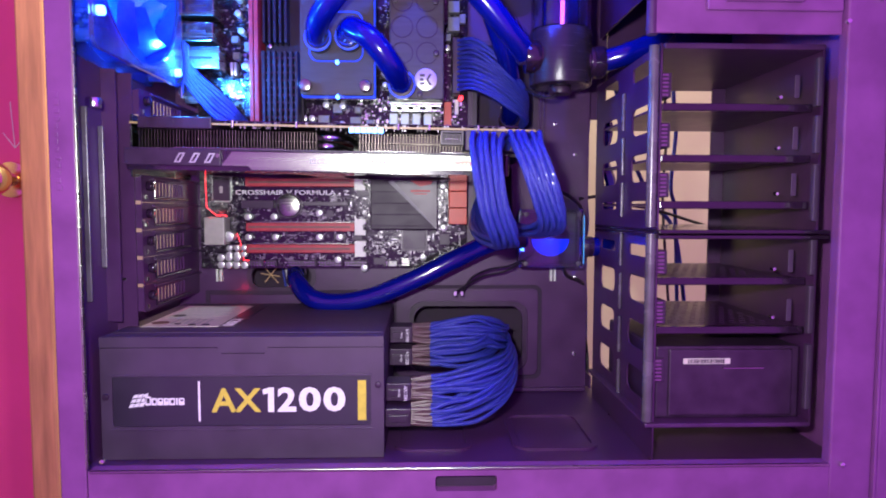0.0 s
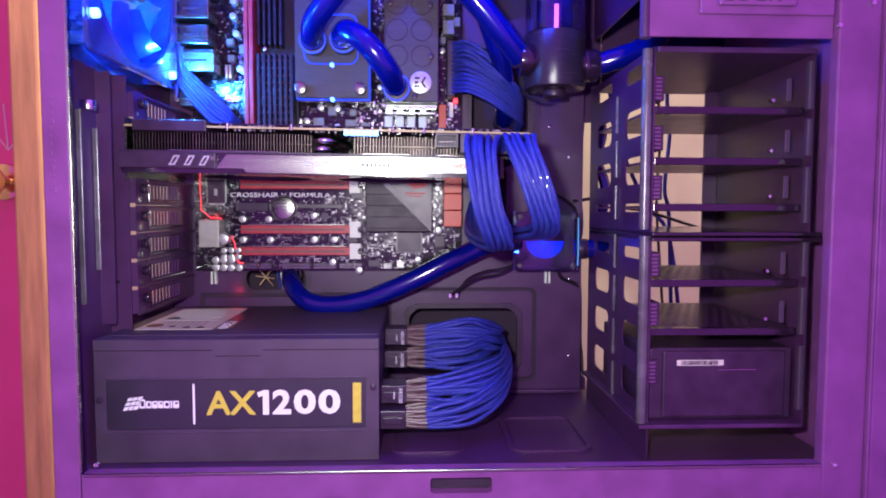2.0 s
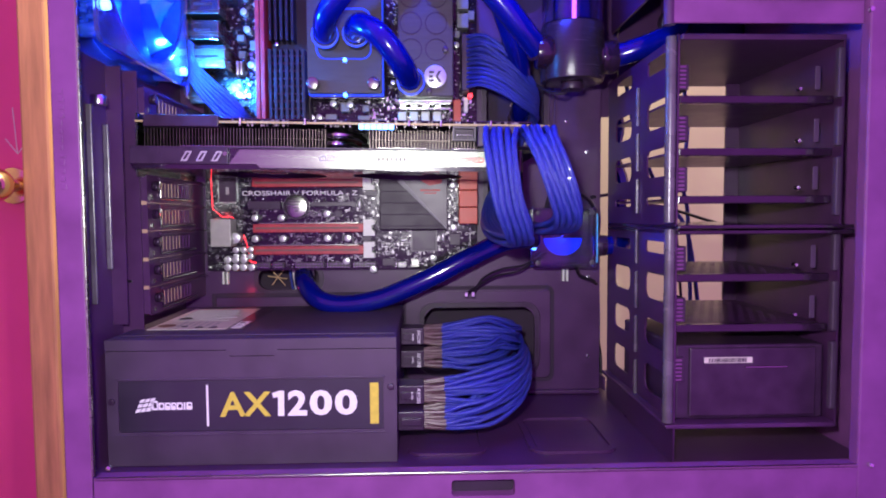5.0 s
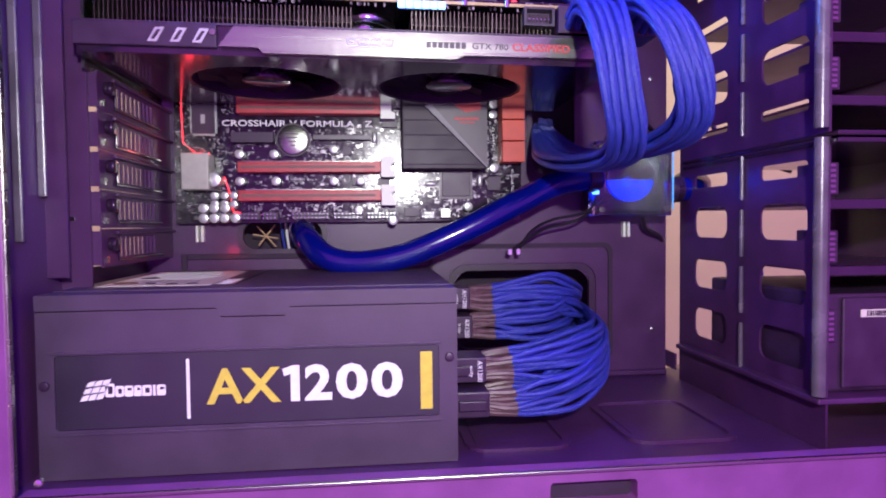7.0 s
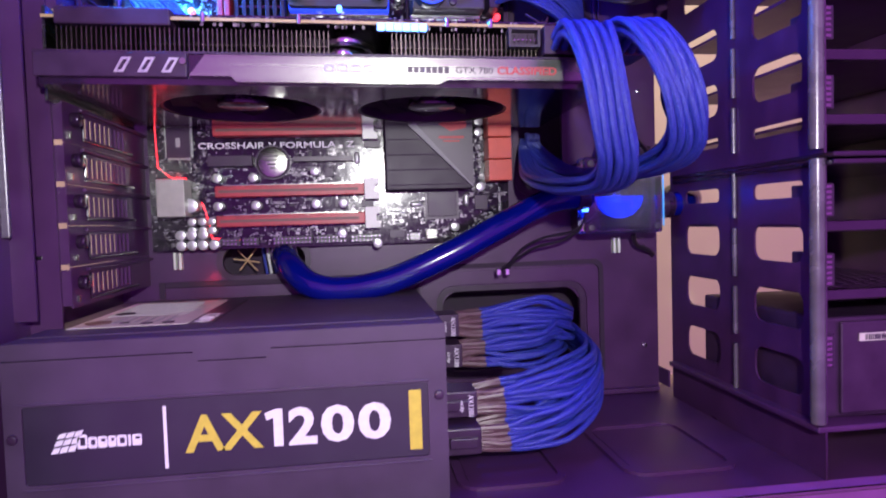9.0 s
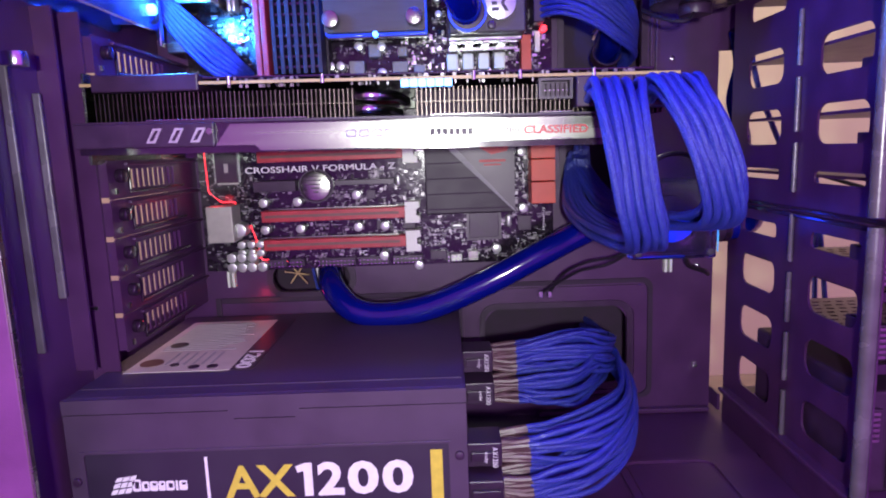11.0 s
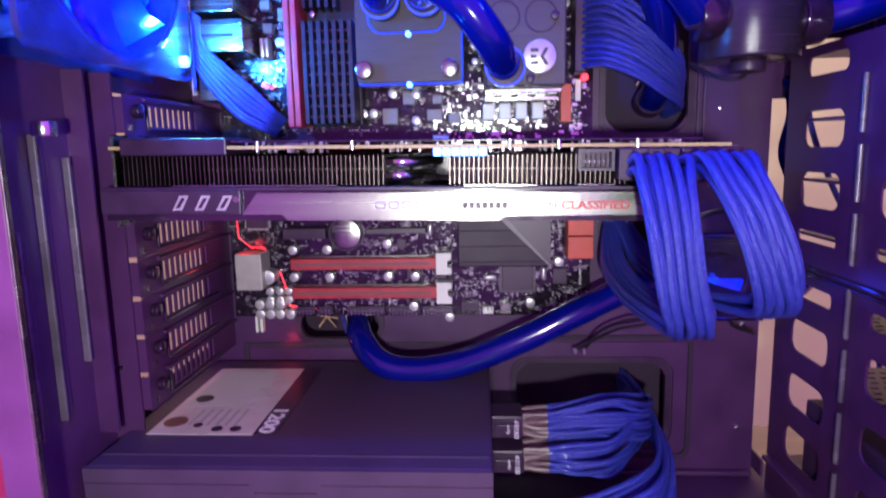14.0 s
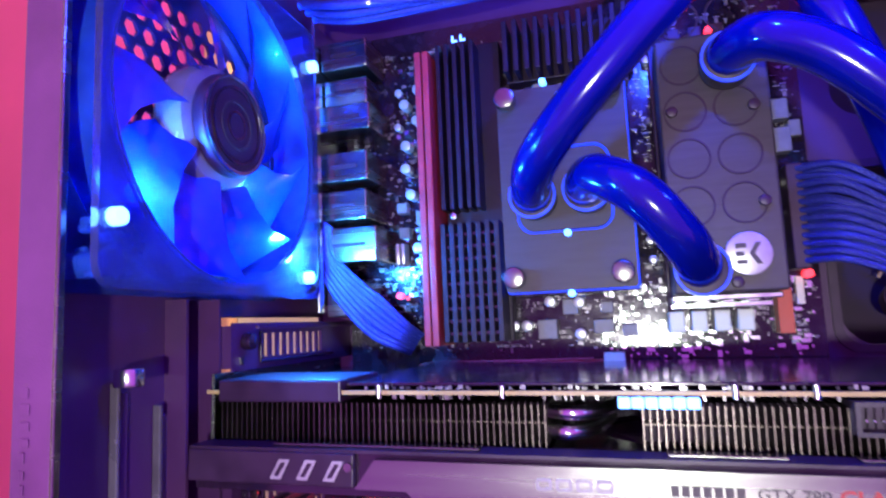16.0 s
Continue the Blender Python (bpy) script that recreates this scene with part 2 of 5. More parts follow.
class Crumbs:
    """Many small boxes in one mesh, gathered as plain lists."""

    def __init__(self):
        self.verts, self.faces = [], []

    def add(self, x0, x1, y0, y1, z0, z1):
        n = len(self.verts)
        self.verts += [(x, y, z) for x in (x0, x1) for y in (y0, y1) for z in (z0, z1)]
        self.faces += [tuple(n + k for k in f) for f in ((0, 1, 3, 2), (4, 6, 7, 5), (0, 4, 5, 1), (2, 3, 7, 6), (0, 2, 6, 4), (1, 5, 7, 3))]

    def mesh(self):
        me = bpy.data.meshes.new("crumbs")
        me.from_pydata(self.verts, [], self.faces)
        bm = bmesh.new()
        bm.from_mesh(me)
        bpy.data.meshes.remove(me)
        return bm


def rect(u0, u1, v0, v1):
    return [(u0, v0), (u1, v0), (u1, v1), (u0, v1)]


def lettering(text, spot, width, height, bold=0.0, thick=0.00015):
    """A mesh of flat letters; spot(u, v, w) puts u along, v up and w out of the surface, in metres."""
    cu = bpy.data.curves.new("letters", "FONT")
    cu.body, cu.size, cu.extrude, cu.offset, cu.resolution_u = text, 1.0, 0.01, bold, 3
    ob = new("letters", cu)
    me = bpy.data.meshes.new_from_object(ob.evaluated_get(bpy.context.evaluated_depsgraph_get()))
    bpy.data.objects.remove(ob)
    xs = [v.co.x for v in me.vertices]
    ys = [v.co.y for v in me.vertices]
    sx, sy = width / (max(xs) - min(xs)), height / (max(ys) - min(ys))
    bm = bmesh.new()
    bm.from_mesh(me)
    for v in bm.verts:
        v.co = Vector(spot((v.co.x - min(xs)) * sx, (v.co.y - min(ys)) * sy, thick if v.co.z > 0 else 0))
    bpy.data.meshes.remove(me)
    return bm


def facing(x, y, z):
    """Letters on a wall that faces the near side."""
    return lambda u, v, w: (x + u, y - w, z + v)


# ---- the room ----
WY = 1.0
tagged(part("wall_back", box(-0.5655, 1.6, WY, WY + 0.1, -0.85, 1.6), WALL), "plain beige painted room wall", "wall", kind="structure")
tagged(part("wall_left", box(-1.7, -1.6, -1.2, WY + 0.1, -0.85, 1.6), WALL), "plain beige painted side wall", "wall", kind="structure")
tagged(part("floor", box(-1.7, 1.6, -1.2, WY + 0.1, -0.87, -0.85), CARPET), "grey carpeted room floor", "floor", kind="structure")
door = thing("door_1", "closed pink painted door with a brass knob", "door", (-1.0, WY, -0.85), kind="structure")
part("door_leaf", box(-1.6, -0.6102, WY + 0.004, WY + 0.045, -0.85, 1.2, 0.002), PINK, door)
knob = part("door_knob", rod((-0.632, WY - 0.012, 0.208), "y", 0.010, 0.035), BRASS, door, "brass door knob", True)
bm = bmesh.new()
bmesh.ops.create_uvsphere(bm, u_segments=24, v_segments=14, radius=0.025, matrix=Matrix.Translation((-0.632, WY - 0.045, 0.208)))
part("knob_ball", bm, BRASS, knob, "", True)
part("rose", rod((-0.632, WY + 0.001, 0.208), "y", 0.028, 0.008, bevel=0.002), BRASS, knob, "", True)
for a, b in (((-0.6326, 0.327), (-0.6278, 0.257)), ((-0.6278, 0.257), (-0.6100, 0.278)), ((-0.6278, 0.257), (-0.6450, 0.280))):
    part("scuff", sweep([Vector((a[0], WY + 0.0040, a[1])), Vector((b[0], WY + 0.0040, b[1]))], 0.0009, 6), STICKER, door, "pale scratched line")
tagged(part("door_trim", box(-0.6092, -0.5665, WY - 0.018, WY + 0.045, -0.85, 1.25, 0.004), WOOD), "varnished pine door trim with knots", "trim", kind="structure")
table = thing("table", "dark wooden table under the computer", "table", (0.05, 0.5, -0.055))
part("tabletop", box(-0.235, 0.42, 0.40, 0.72, -0.055, -0.0305, 0.003), TABLE, table)
leg = part("leg", box(-0.225, -0.175, 0.41, 0.46, -0.85, -0.056, 0.003), TABLE, table)
for dx, dy in ((0.585, 0), (0, 0.25), (0.585, 0.25)):
    shared("leg", leg, (dx, dy, 0))

# ---- computer case ----
case = thing("computer_case", "open black steel tower computer case without side panels", "computer case", (0.08, 0.49, -0.030))
FANC = (0.4615, 0.333)
# rear panel: open behind the fan and the slots
holes = [rect(0.488, 0.5835, 0.087, 0.255)]
for i in range(-6, 7):
    for j in range(-6, 7):
        u, v = (i + 0.5 * (j % 2)) * 0.0098, j * 0.0086
        if u * u + v * v < 0.058 ** 2:
            holes.append([(FANC[0] + u + 0.0038 * math.cos(k * math.pi / 3), FANC[1] + v + 0.0038 * math.sin(k * math.pi / 3)) for k in range(6)])
rear = part("rear_panel", sheet("yz", -0.2245, -0.2230, rect(0.3905, 0.600, -0.030, 0.550), holes), CASE, case, "black steel rear panel with honeycomb fan vent")
for y, z0, z1 in ((0.408, 0.100, 0.192), (0.4245, 0.103, 0.232), (0.4455, 0.124, 0.222)):
    part("rib", box(-0.2230, -0.2192, y, y + 0.0016, z0, z1, 0.0006), RIBM, rear)
    part("rib_foot", box(-0.2230, -0.2215, y + 0.0017, y + 0.0075, z0, z1 - 0.004, 0.0006), CASE, rear)
part("screw", rod((-0.2140, 0.424, 0.234), "z", 0.0050, 0.0065, 16, bevel=0.0008), CHROME, rear, "silver thumb screw", True)
part("screw", rod((-0.2195, 0.467, 0.1137), "x", 0.0013, 0.007, 12), CHROME, rear, "bright small screw", True)
part("bent_flange", box(-0.2230, -0.2085, 0.4665, 0.4680, -0.005, 0.262), CASE, rear)
part("fold", box(-0.2230, -0.2130, 0.4520, 0.4535, 0.085, 0.262), CASE, rear)

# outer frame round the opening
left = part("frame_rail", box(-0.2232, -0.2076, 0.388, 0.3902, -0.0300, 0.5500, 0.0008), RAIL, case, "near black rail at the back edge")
part("lip", box(-0.2075, -0.2062, 0.3872, 0.3900, 0.0040, 0.5400, 0.0005), STEEL, left, "thin bright edge")
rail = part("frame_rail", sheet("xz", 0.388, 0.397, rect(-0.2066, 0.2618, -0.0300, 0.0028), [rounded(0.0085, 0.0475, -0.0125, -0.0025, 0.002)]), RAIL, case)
part("lip", box(-0.2055, 0.2610, 0.3866, 0.3885, 0.0016, 0.0034, 0.0004), STEEL, rail, "thin silver edge")
# dark box puts shade behind the notch
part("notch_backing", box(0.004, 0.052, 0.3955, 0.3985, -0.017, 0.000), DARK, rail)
for x, z in ((-0.1966, 0.0098), (0.2690, 0.0030), (0.2610, 0.2810), (0.2820, 0.2950)):
    part("rivet", rod((x, 0.3865, z), "y", 0.0016, 0.003, 12, bevel=0.0005), CHROME, rail, "", True)
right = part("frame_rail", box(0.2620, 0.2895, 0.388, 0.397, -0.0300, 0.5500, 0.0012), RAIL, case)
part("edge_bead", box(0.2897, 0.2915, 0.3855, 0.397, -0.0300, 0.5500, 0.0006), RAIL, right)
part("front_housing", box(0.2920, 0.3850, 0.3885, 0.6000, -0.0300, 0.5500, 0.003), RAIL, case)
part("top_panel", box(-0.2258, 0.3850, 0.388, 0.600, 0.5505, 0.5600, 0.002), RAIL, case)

# floor of the case with two raised filter frames
base = part("floor_panel", box(-0.2225, 0.2900, 0.398, 0.600, -0.0300, -0.0060), CASE, case)
for x0, x1 in ((-0.020, 0.036), (0.066, 0.128)):
    part("filter_ridge", sheet("xy", -0.0059, -0.0040, rounded(x0, x1, 0.436, 0.512, 0.012), [rounded(x0 + 0.004, x1 - 0.004, 0.440, 0.508, 0.009)]), CASE, base)
    part("filter_mesh", box(x0 + 0.006, x1 - 0.006, 0.442, 0.506, -0.0059, -0.0052), CASE, base)

# motherboard tray with its cable openings
holes = [
    rounded(-0.0085, 0.0950, 0.0165, 0.0760, 0.016),
    rounded(-0.1580, -0.1010, 0.0920, 0.1135, 0.007),
    rounded(0.0500, 0.0840, 0.1450, 0.2090, 0.012),
    rounded(0.0490, 0.1030, 0.2290, 0.3150, 0.018),
    rounded(0.0560, 0.1020, 0.3400, 0.4000, 0.014),
]
tray = part("motherboard_tray", sheet("xz", 0.5850, 0.5865, rect(-0.2225, 0.1545, -0.006, 0.550), holes), CASE, case, "black steel tray with rounded cable openings")
for u0, u1, v0, v1 in ((-0.0085, 0.0950, 0.0165, 0.0760), (0.0500, 0.0840, 0.1450, 0.2090), (0.0490, 0.1030, 0.2290, 0.3150), (-0.1580, -0.1010, 0.0920, 0.1135)):
    part("rubber_grommet", sheet("xz", 0.5836, 0.5875, rounded(u0 - 0.003, u1 + 0.003, v0 - 0.003, v1 + 0.003, 0.012), [rounded(u0 + 0.001, u1 - 0.001, v0 + 0.001, v1 - 0.001, 0.009)]), BLACK, tray)
part("pressed_frame", sheet("xz", 0.5828, 0.5849, rounded(-0.0225, 0.1075, 0.0100, 0.0900, 0.006), [rounded(-0.0125, 0.0990, 0.0125, 0.0800, 0.014)]), CASE, tray)
# grooves are thin raised strips, their shade given by the dark colour
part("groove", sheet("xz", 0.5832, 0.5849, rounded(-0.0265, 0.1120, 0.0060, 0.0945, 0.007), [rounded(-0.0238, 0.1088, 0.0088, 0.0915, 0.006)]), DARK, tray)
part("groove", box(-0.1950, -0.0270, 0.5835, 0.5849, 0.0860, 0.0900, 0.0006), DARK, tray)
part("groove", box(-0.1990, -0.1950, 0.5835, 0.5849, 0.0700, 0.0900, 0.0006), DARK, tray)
for x in (0.1075, 0.1112):
    part("fold", box(x, x + 0.0016, 0.5815, 0.5849, 0.214, 0.330, 0.0005), CASE, tray)
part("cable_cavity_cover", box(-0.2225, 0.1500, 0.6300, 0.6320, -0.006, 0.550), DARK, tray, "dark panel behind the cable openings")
part("bottom_step", box(0.0300, 0.1530, 0.5795, 0.5849, -0.0055, -0.0020, 0.0008), CASE, tray)
for x, z in ((0.1225, 0.2440), (0.1410, 0.2160), (0.1430, 0.1020), (0.1430, 0.0290), (0.1290, 0.2950)):
    part("rivet", rod((x, 0.5840, z), "y", 0.0017, 0.003, 12, bevel=0.0005), CHROME, tray, "", True)
for x in (-0.1880, -0.1845, 0.1190, 0.1225):
    part("clip", box(x, x + 0.0018, 0.580, 0.5849, 0.0985, 0.1100, 0.0004), WHITE, tray)
part("spacer_strip", box(0.1545, 0.1560, 0.5700, 0.6000, 0.0, 0.012), CASE, tray)

# expansion slot covers
PITCH = 0.02032
for k in range(7):
    zc = 0.0985 + PITCH * k
    if k in (5, 6):
        zc = 0.2420 if k == 6 else None
    if zc is None:
        continue
    slits = [rect(0.4935 + 0.0064 * i, 0.4972 + 0.0064 * i, zc - 0.0052, zc + 0.0052) for i in range(9)]
    cover = part("slot_cover", sheet("yz", -0.2055, -0.2045, rect(0.4700, 0.6000, zc - 0.0100, zc + 0.0100), slits), CASE, case, "black slotted expansion slot cover")
    part("bent_rim", box(-0.2044, -0.2022, 0.4860, 0.5850, zc + 0.0072, zc + 0.0088, 0.0005), CASE, cover)
    part("ridge", box(-0.2044, -0.2030, 0.4890, 0.5600, zc - 0.0076, zc - 0.0062, 0.0005), GLOSS, cover)
    part("ridge", box(-0.2044, -0.2030, 0.4890, 0.4905, zc - 0.0061, zc + 0.0062, 0.0005), GLOSS, cover)
    part("tab", box(-0.2220, -0.2045, 0.4688, 0.4699, zc - 0.0088, zc + 0.0088), CASE, cover)
    part("screw", rod((-0.2020, 0.4780, zc + 0.002), "x", 0.0036, 0.0045, 14, bevel=0.0008), GLOSS, cover, "", True)
    part("marker", box(-0.2044, -0.2036, 0.4745, 0.4765, zc - 0.0075, zc - 0.0045), STEEL, cover)

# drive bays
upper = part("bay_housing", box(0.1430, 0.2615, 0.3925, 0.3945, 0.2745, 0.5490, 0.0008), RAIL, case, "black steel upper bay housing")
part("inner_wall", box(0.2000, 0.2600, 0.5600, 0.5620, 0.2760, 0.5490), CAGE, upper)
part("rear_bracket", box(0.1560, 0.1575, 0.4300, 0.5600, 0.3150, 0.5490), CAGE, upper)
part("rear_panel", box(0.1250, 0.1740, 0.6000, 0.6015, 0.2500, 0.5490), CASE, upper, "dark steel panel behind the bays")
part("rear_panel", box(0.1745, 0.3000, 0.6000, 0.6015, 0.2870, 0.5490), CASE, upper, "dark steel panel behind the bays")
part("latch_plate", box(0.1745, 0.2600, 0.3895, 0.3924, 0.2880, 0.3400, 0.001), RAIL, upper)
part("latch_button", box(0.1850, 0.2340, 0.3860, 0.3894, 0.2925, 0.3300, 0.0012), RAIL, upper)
part("lettering", lettering("LOCK", facing(0.1880, 0.3860, 0.2945), 0.036, 0.0085), PSU, upper, "raised word on the latch")
part("pipe", rod((0.1425, 0.3955, 0.41), "z", 0.0035, 0.272, 14), CASE, upper, "", True)
OPENINGS = ((0.0405, 0.0098), (0.0745, 0.0098), (0.1085, 0.0098), (0.1362, 0.0042), (0.1685, 0.0030), (0.1950, 0.0098), (0.2287, 0.0098), (0.2630, 0.0052))
holes = [rounded(a, a + 0.040, z - h, z + h, h * 0.66) for z, h in OPENINGS for a in (0.4298, 0.5044)]
cage = thing("drive_cage", "black steel drive cage with oval side openings", "drive cage", (0.21, 0.49, -0.006))
part("side_plate", sheet("yz", 0.1560, 0.1572, rect(0.4150, 0.5660, -0.0058, 0.2740), holes), CAGE, cage, "side plate with oval openings")
part("post", rod((0.1522, 0.4150, 0.0860), "z", 0.0034, 0.1270, 16), RIBM, cage, "rounded corner post, its highlight given by lighter grey", True)
part("post", rod((0.1512, 0.4140, 0.2130), "z", 0.0034, 0.1180, 16), RIBM, cage, "rounded corner post, its highlight given by lighter grey", True)
for a, b in ((0.020, 0.048), (0.054, 0.082), (0.088, 0.116), (0.122, 0.148), (0.160, 0.186), (0.192, 0.220), (0.226, 0.254)):
    part("rail_clip", rod((0.1548, 0.4865, (a + b) / 2), "z", 0.0014, b - a, 10), RIBM, cage, "", True)
part("side_wall", box(0.2640, 0.2655, 0.4150, 0.5660, 0.0200, 0.2740), CAGE, cage)
for a, b in ((0.030, 0.075), (0.082, 0.115), (0.122, 0.146), (0.158, 0.196), (0.203, 0.228), (0.234, 0.266)):
    part("guide", box(0.2600, 0.2638, 0.4130, 0.4175, a, b, 0.0008), PSU, cage)
part("back_plate", box(0.2520, 0.2635, 0.5480, 0.5500, 0.0220, 0.2730), CAGE, cage)
part("top_plate", box(0.1575, 0.2638, 0.4120, 0.5600, 0.2700, 0.2738, 0.0008), CASE, cage)
for z in (0.1510, 0.1475):
    part("divider", box(0.1545, 0.2690, 0.4070, 0.5600, z - 0.0013, z + 0.0013, 0.0008), GLOSS, cage)
part("bottom_plate", box(0.1500, 0.2638, 0.4120, 0.5600, 0.0185, 0.0215, 0.0008), CASE, cage)
for k, z in enumerate((0.2340, 0.2000, 0.1690, 0.1175, 0.0840)):
    slots = []
    if z < 0.15:
        slots = [rect(0.168 + 0.0075 * i + 0.003 * (j % 2), 0.1725 + 0.0075 * i + 0.003 * (j % 2), 0.440 + 0.008 * j, 0.4425 + 0.008 * j) for i in range(11) for j in range(13)]
    shelf = part("drive_tray", sheet("xy", z - 0.0008, z + 0.0008, rect(0.1580, 0.2630, 0.4240, 0.5470), slots), CAGE, cage, "empty black drive tray")
    part("front_rail", box(0.1590, 0.2610, 0.4190, 0.4238, z - 0.0030, z + 0.0022, 0.0008), GLOSS, shelf)
    part("spring_clip", box(0.2480, 0.2515, 0.4185, 0.4192, z + 0.0060, z + 0.0210, 0.0003), PSU, shelf)
    part("screw", rod((0.2420, 0.4260, z + 0.0075), "y", 0.0012, 0.004, 10), CHROME, shelf, "", True)
for z in (0.2480, 0.2150, 0.1820, 0.1300, 0.0960, 0.0560):
    plug = part("drive_connector", box(0.1585, 0.1655, 0.4200, 0.4420, z - 0.0082, z + 0.0082, 0.0006), BLACK, cage)
    for i in range(6):
        part("contact", box(0.1590, 0.1630, 0.4190, 0.4199, z - 0.0072 + 0.0026 * i, z - 0.0058 + 0.0026 * i), STEEL, plug)
drive = thing("hard_drive", "black hard drive with a barcode label in the lower bay", "hard drive", (0.211, 0.49, 0.0216))
part("body", box(0.1600, 0.2610, 0.4225, 0.5300, 0.0218, 0.0720, 0.0015), BLACK, drive)
part("front_bezel", box(0.1690, 0.2550, 0.4205, 0.4224, 0.0240, 0.0700, 0.001), BLACK, drive)
code = part("barcode_label", box(0.1785, 0.2110, 0.4198, 0.4204, 0.0602, 0.0640), STICKER, drive, "white barcode label")
x = 0.1815
for k in range(26):
    w = random.choice((0.0003, 0.0005, 0.0008))
    part("bar", box(x, x + w, 0.4195, 0.4197, 0.0607, 0.0635), BLACK, code)
    x += w + random.choice((0.0003, 0.0005))
part("handle_slot", box(0.2060, 0.2340, 0.4190, 0.4204, 0.0570, 0.0578), STEEL, drive)

# ---- power supply ----
psu = thing("power_supply", "dark grey modular power supply with white and gold lettering", "power supply", (-0.122, 0.50, -0.006))
PX0, PX1, PY, PZ0, PZ1 = -0.2170, -0.0262, 0.4270, -0.0055, 0.0790
shell = part("shell", box(PX0, PX1, PY + 0.0016, PY + 0.150, PZ0, PZ1, 0.0012), PSU, psu)
part("side_cover", sheet("xz", PY, PY + 0.0015, [(PX0, PZ0), (PX1, PZ0), (PX1, 0.0712), (-0.1050, 0.0712), (-0.1070, 0.0672), (-0.1360, 0.0672), (-0.1380, 0.0712), (PX0, 0.0712)], [rounded(-0.2095, -0.0350, 0.0172, 0.0515, 0.0015)]), PSU, psu)
part("top_flap", sheet("xz", PY - 0.0004, PY + 0.0015, [(PX0, 0.0718), (-0.1384, 0.0718), (-0.1364, 0.0678), (-0.1066, 0.0678), (-0.1046, 0.0718), (PX1, 0.0718), (PX1, 0.0788), (PX0, 0.0788)]), PSU, psu)
panel = part("label_panel", box(-0.2092, -0.0353, PY + 0.0006, PY + 0.0015, 0.0175, 0.0512), LABEL, psu, "recessed dark label panel")
for z in (0.0152, 0.0526):
    part("pressed_line", box(-0.2110, -0.0340, PY - 0.0008, PY - 0.0001, z - 0.0006, z + 0.0006, 0.0003), PSU, psu)
FY = PY + 0.0005
part("yellow_bar", box(-0.0440, -0.0383, FY - 0.0001, FY + 0.0001, 0.0205, 0.0483), YELLOW, panel, "gold bar")
part("white_line", box(-0.1522, -0.1508, FY - 0.0001, FY + 0.0001, 0.0205, 0.0483), PRINT, panel, "white line")
part("lettering", lettering("AX", facing(-0.1434, FY, 0.0267), 0.0338, 0.0166, 0.022), YELLOW, panel, "gold letters")
part("digit", sheet("xz", FY - 0.00015, FY, [(-0.1051, 0.0267), (-0.1010, 0.0267), (-0.1010, 0.0437), (-0.1044, 0.0437), (-0.1089, 0.0420), (-0.1081, 0.0388), (-0.1051, 0.0397)]), PRINT, panel, "white number")
for ch, x, w in (("2", -0.0986, 0.0126), ("0", -0.0842, 0.0150), ("0", -0.0675, 0.0150)):
    part("digit", lettering(ch, facing(x, FY, 0.0267), w, 0.0172, 0.034), PRINT, panel, "white number")
# maker's mark: three swept sails and a row of letter-sized strokes
for k in range(3):
    x = -0.1990 + 0.0034 * k
    for z0, z1 in ((0.0302, 0.0330), (0.0335, 0.0362), (0.0367, 0.0392)):
        z0, z1, d = z0 + 0.0003 * k, z1 + 0.0004 * k, (z0 - 0.0300) * 0.42
        part("maker_mark", sheet("xz", FY - 0.0001, FY + 0.0001, [(x + d, z0), (x + d + 0.0030, z0 + 0.0004), (x + d + 0.0042, z1 + 0.0002), (x + d + 0.0012, z1 - 0.0004)]), PRINT, panel)
x = -0.1880
for k, w in enumerate((0.0044, 0.0040, 0.0042, 0.0036, 0.0044, 0.0020, 0.0042)):
    h = 0.0062 if k == 0 else 0.0050
    if w > 0.003:
        hole = rounded(x + 0.0012, x + w - 0.0011, 0.0332, 0.0318 + h - 0.0012, 0.0004) if k in (0, 1, 4) else rect(x + 0.0013, x + w - 0.0010, 0.0318 + h * 0.55, 0.0318 + h - 0.0010)
        part("maker_mark", sheet("xz", FY - 0.0001, FY + 0.0001, rounded(x, x + w - 0.0003, 0.0318, 0.0318 + h, 0.0009), [hole]), PRINT, panel)
    else:
        part("maker_mark", box(x + 0.0003, x + w - 0.0006, FY - 0.0001, FY + 0.0001, 0.0318, 0.0368), PRINT, panel)
    x += w
part("screw", rod((-0.0300, PY - 0.0002, 0.0455), "y", 0.0022, 0.003, 14, bevel=0.0006), BLACK, psu, "", True)
part("screw", rod((-0.2135, PY - 0.0002, 0.0380), "y", 0.0022, 0.003, 14, bevel=0.0006), BLACK, psu, "", True)
part("top_seam", box(PX0 + 0.002, PX1 - 0.002, PY + 0.0130, PY + 0.0142, PZ1 - 0.0002, PZ1 + 0.0005), PSU, psu)
# sticker on the top
label = part("rating_sticker", box(-0.2050, -0.1490, 0.4620, 0.5600, PZ1 + 0.0001, PZ1 + 0.0004), STICKER, psu, "pale rating sticker with fine print")
ZS = PZ1 + 0.0006
for k in range(16):
    y = 0.4980 + 0.0036 * k
    part("print_bar", box(-0.2005, -0.1545 - 0.012 * random.random(), y, y + 0.0013, ZS - 0.0002, ZS), GREYP, label)
for k in range(6):
    x = -0.1880 + 0.0050 * k
    part("print_bar", box(x, x + 0.0013, 0.4720, 0.4930, ZS - 0.0002, ZS), GREYP, label)
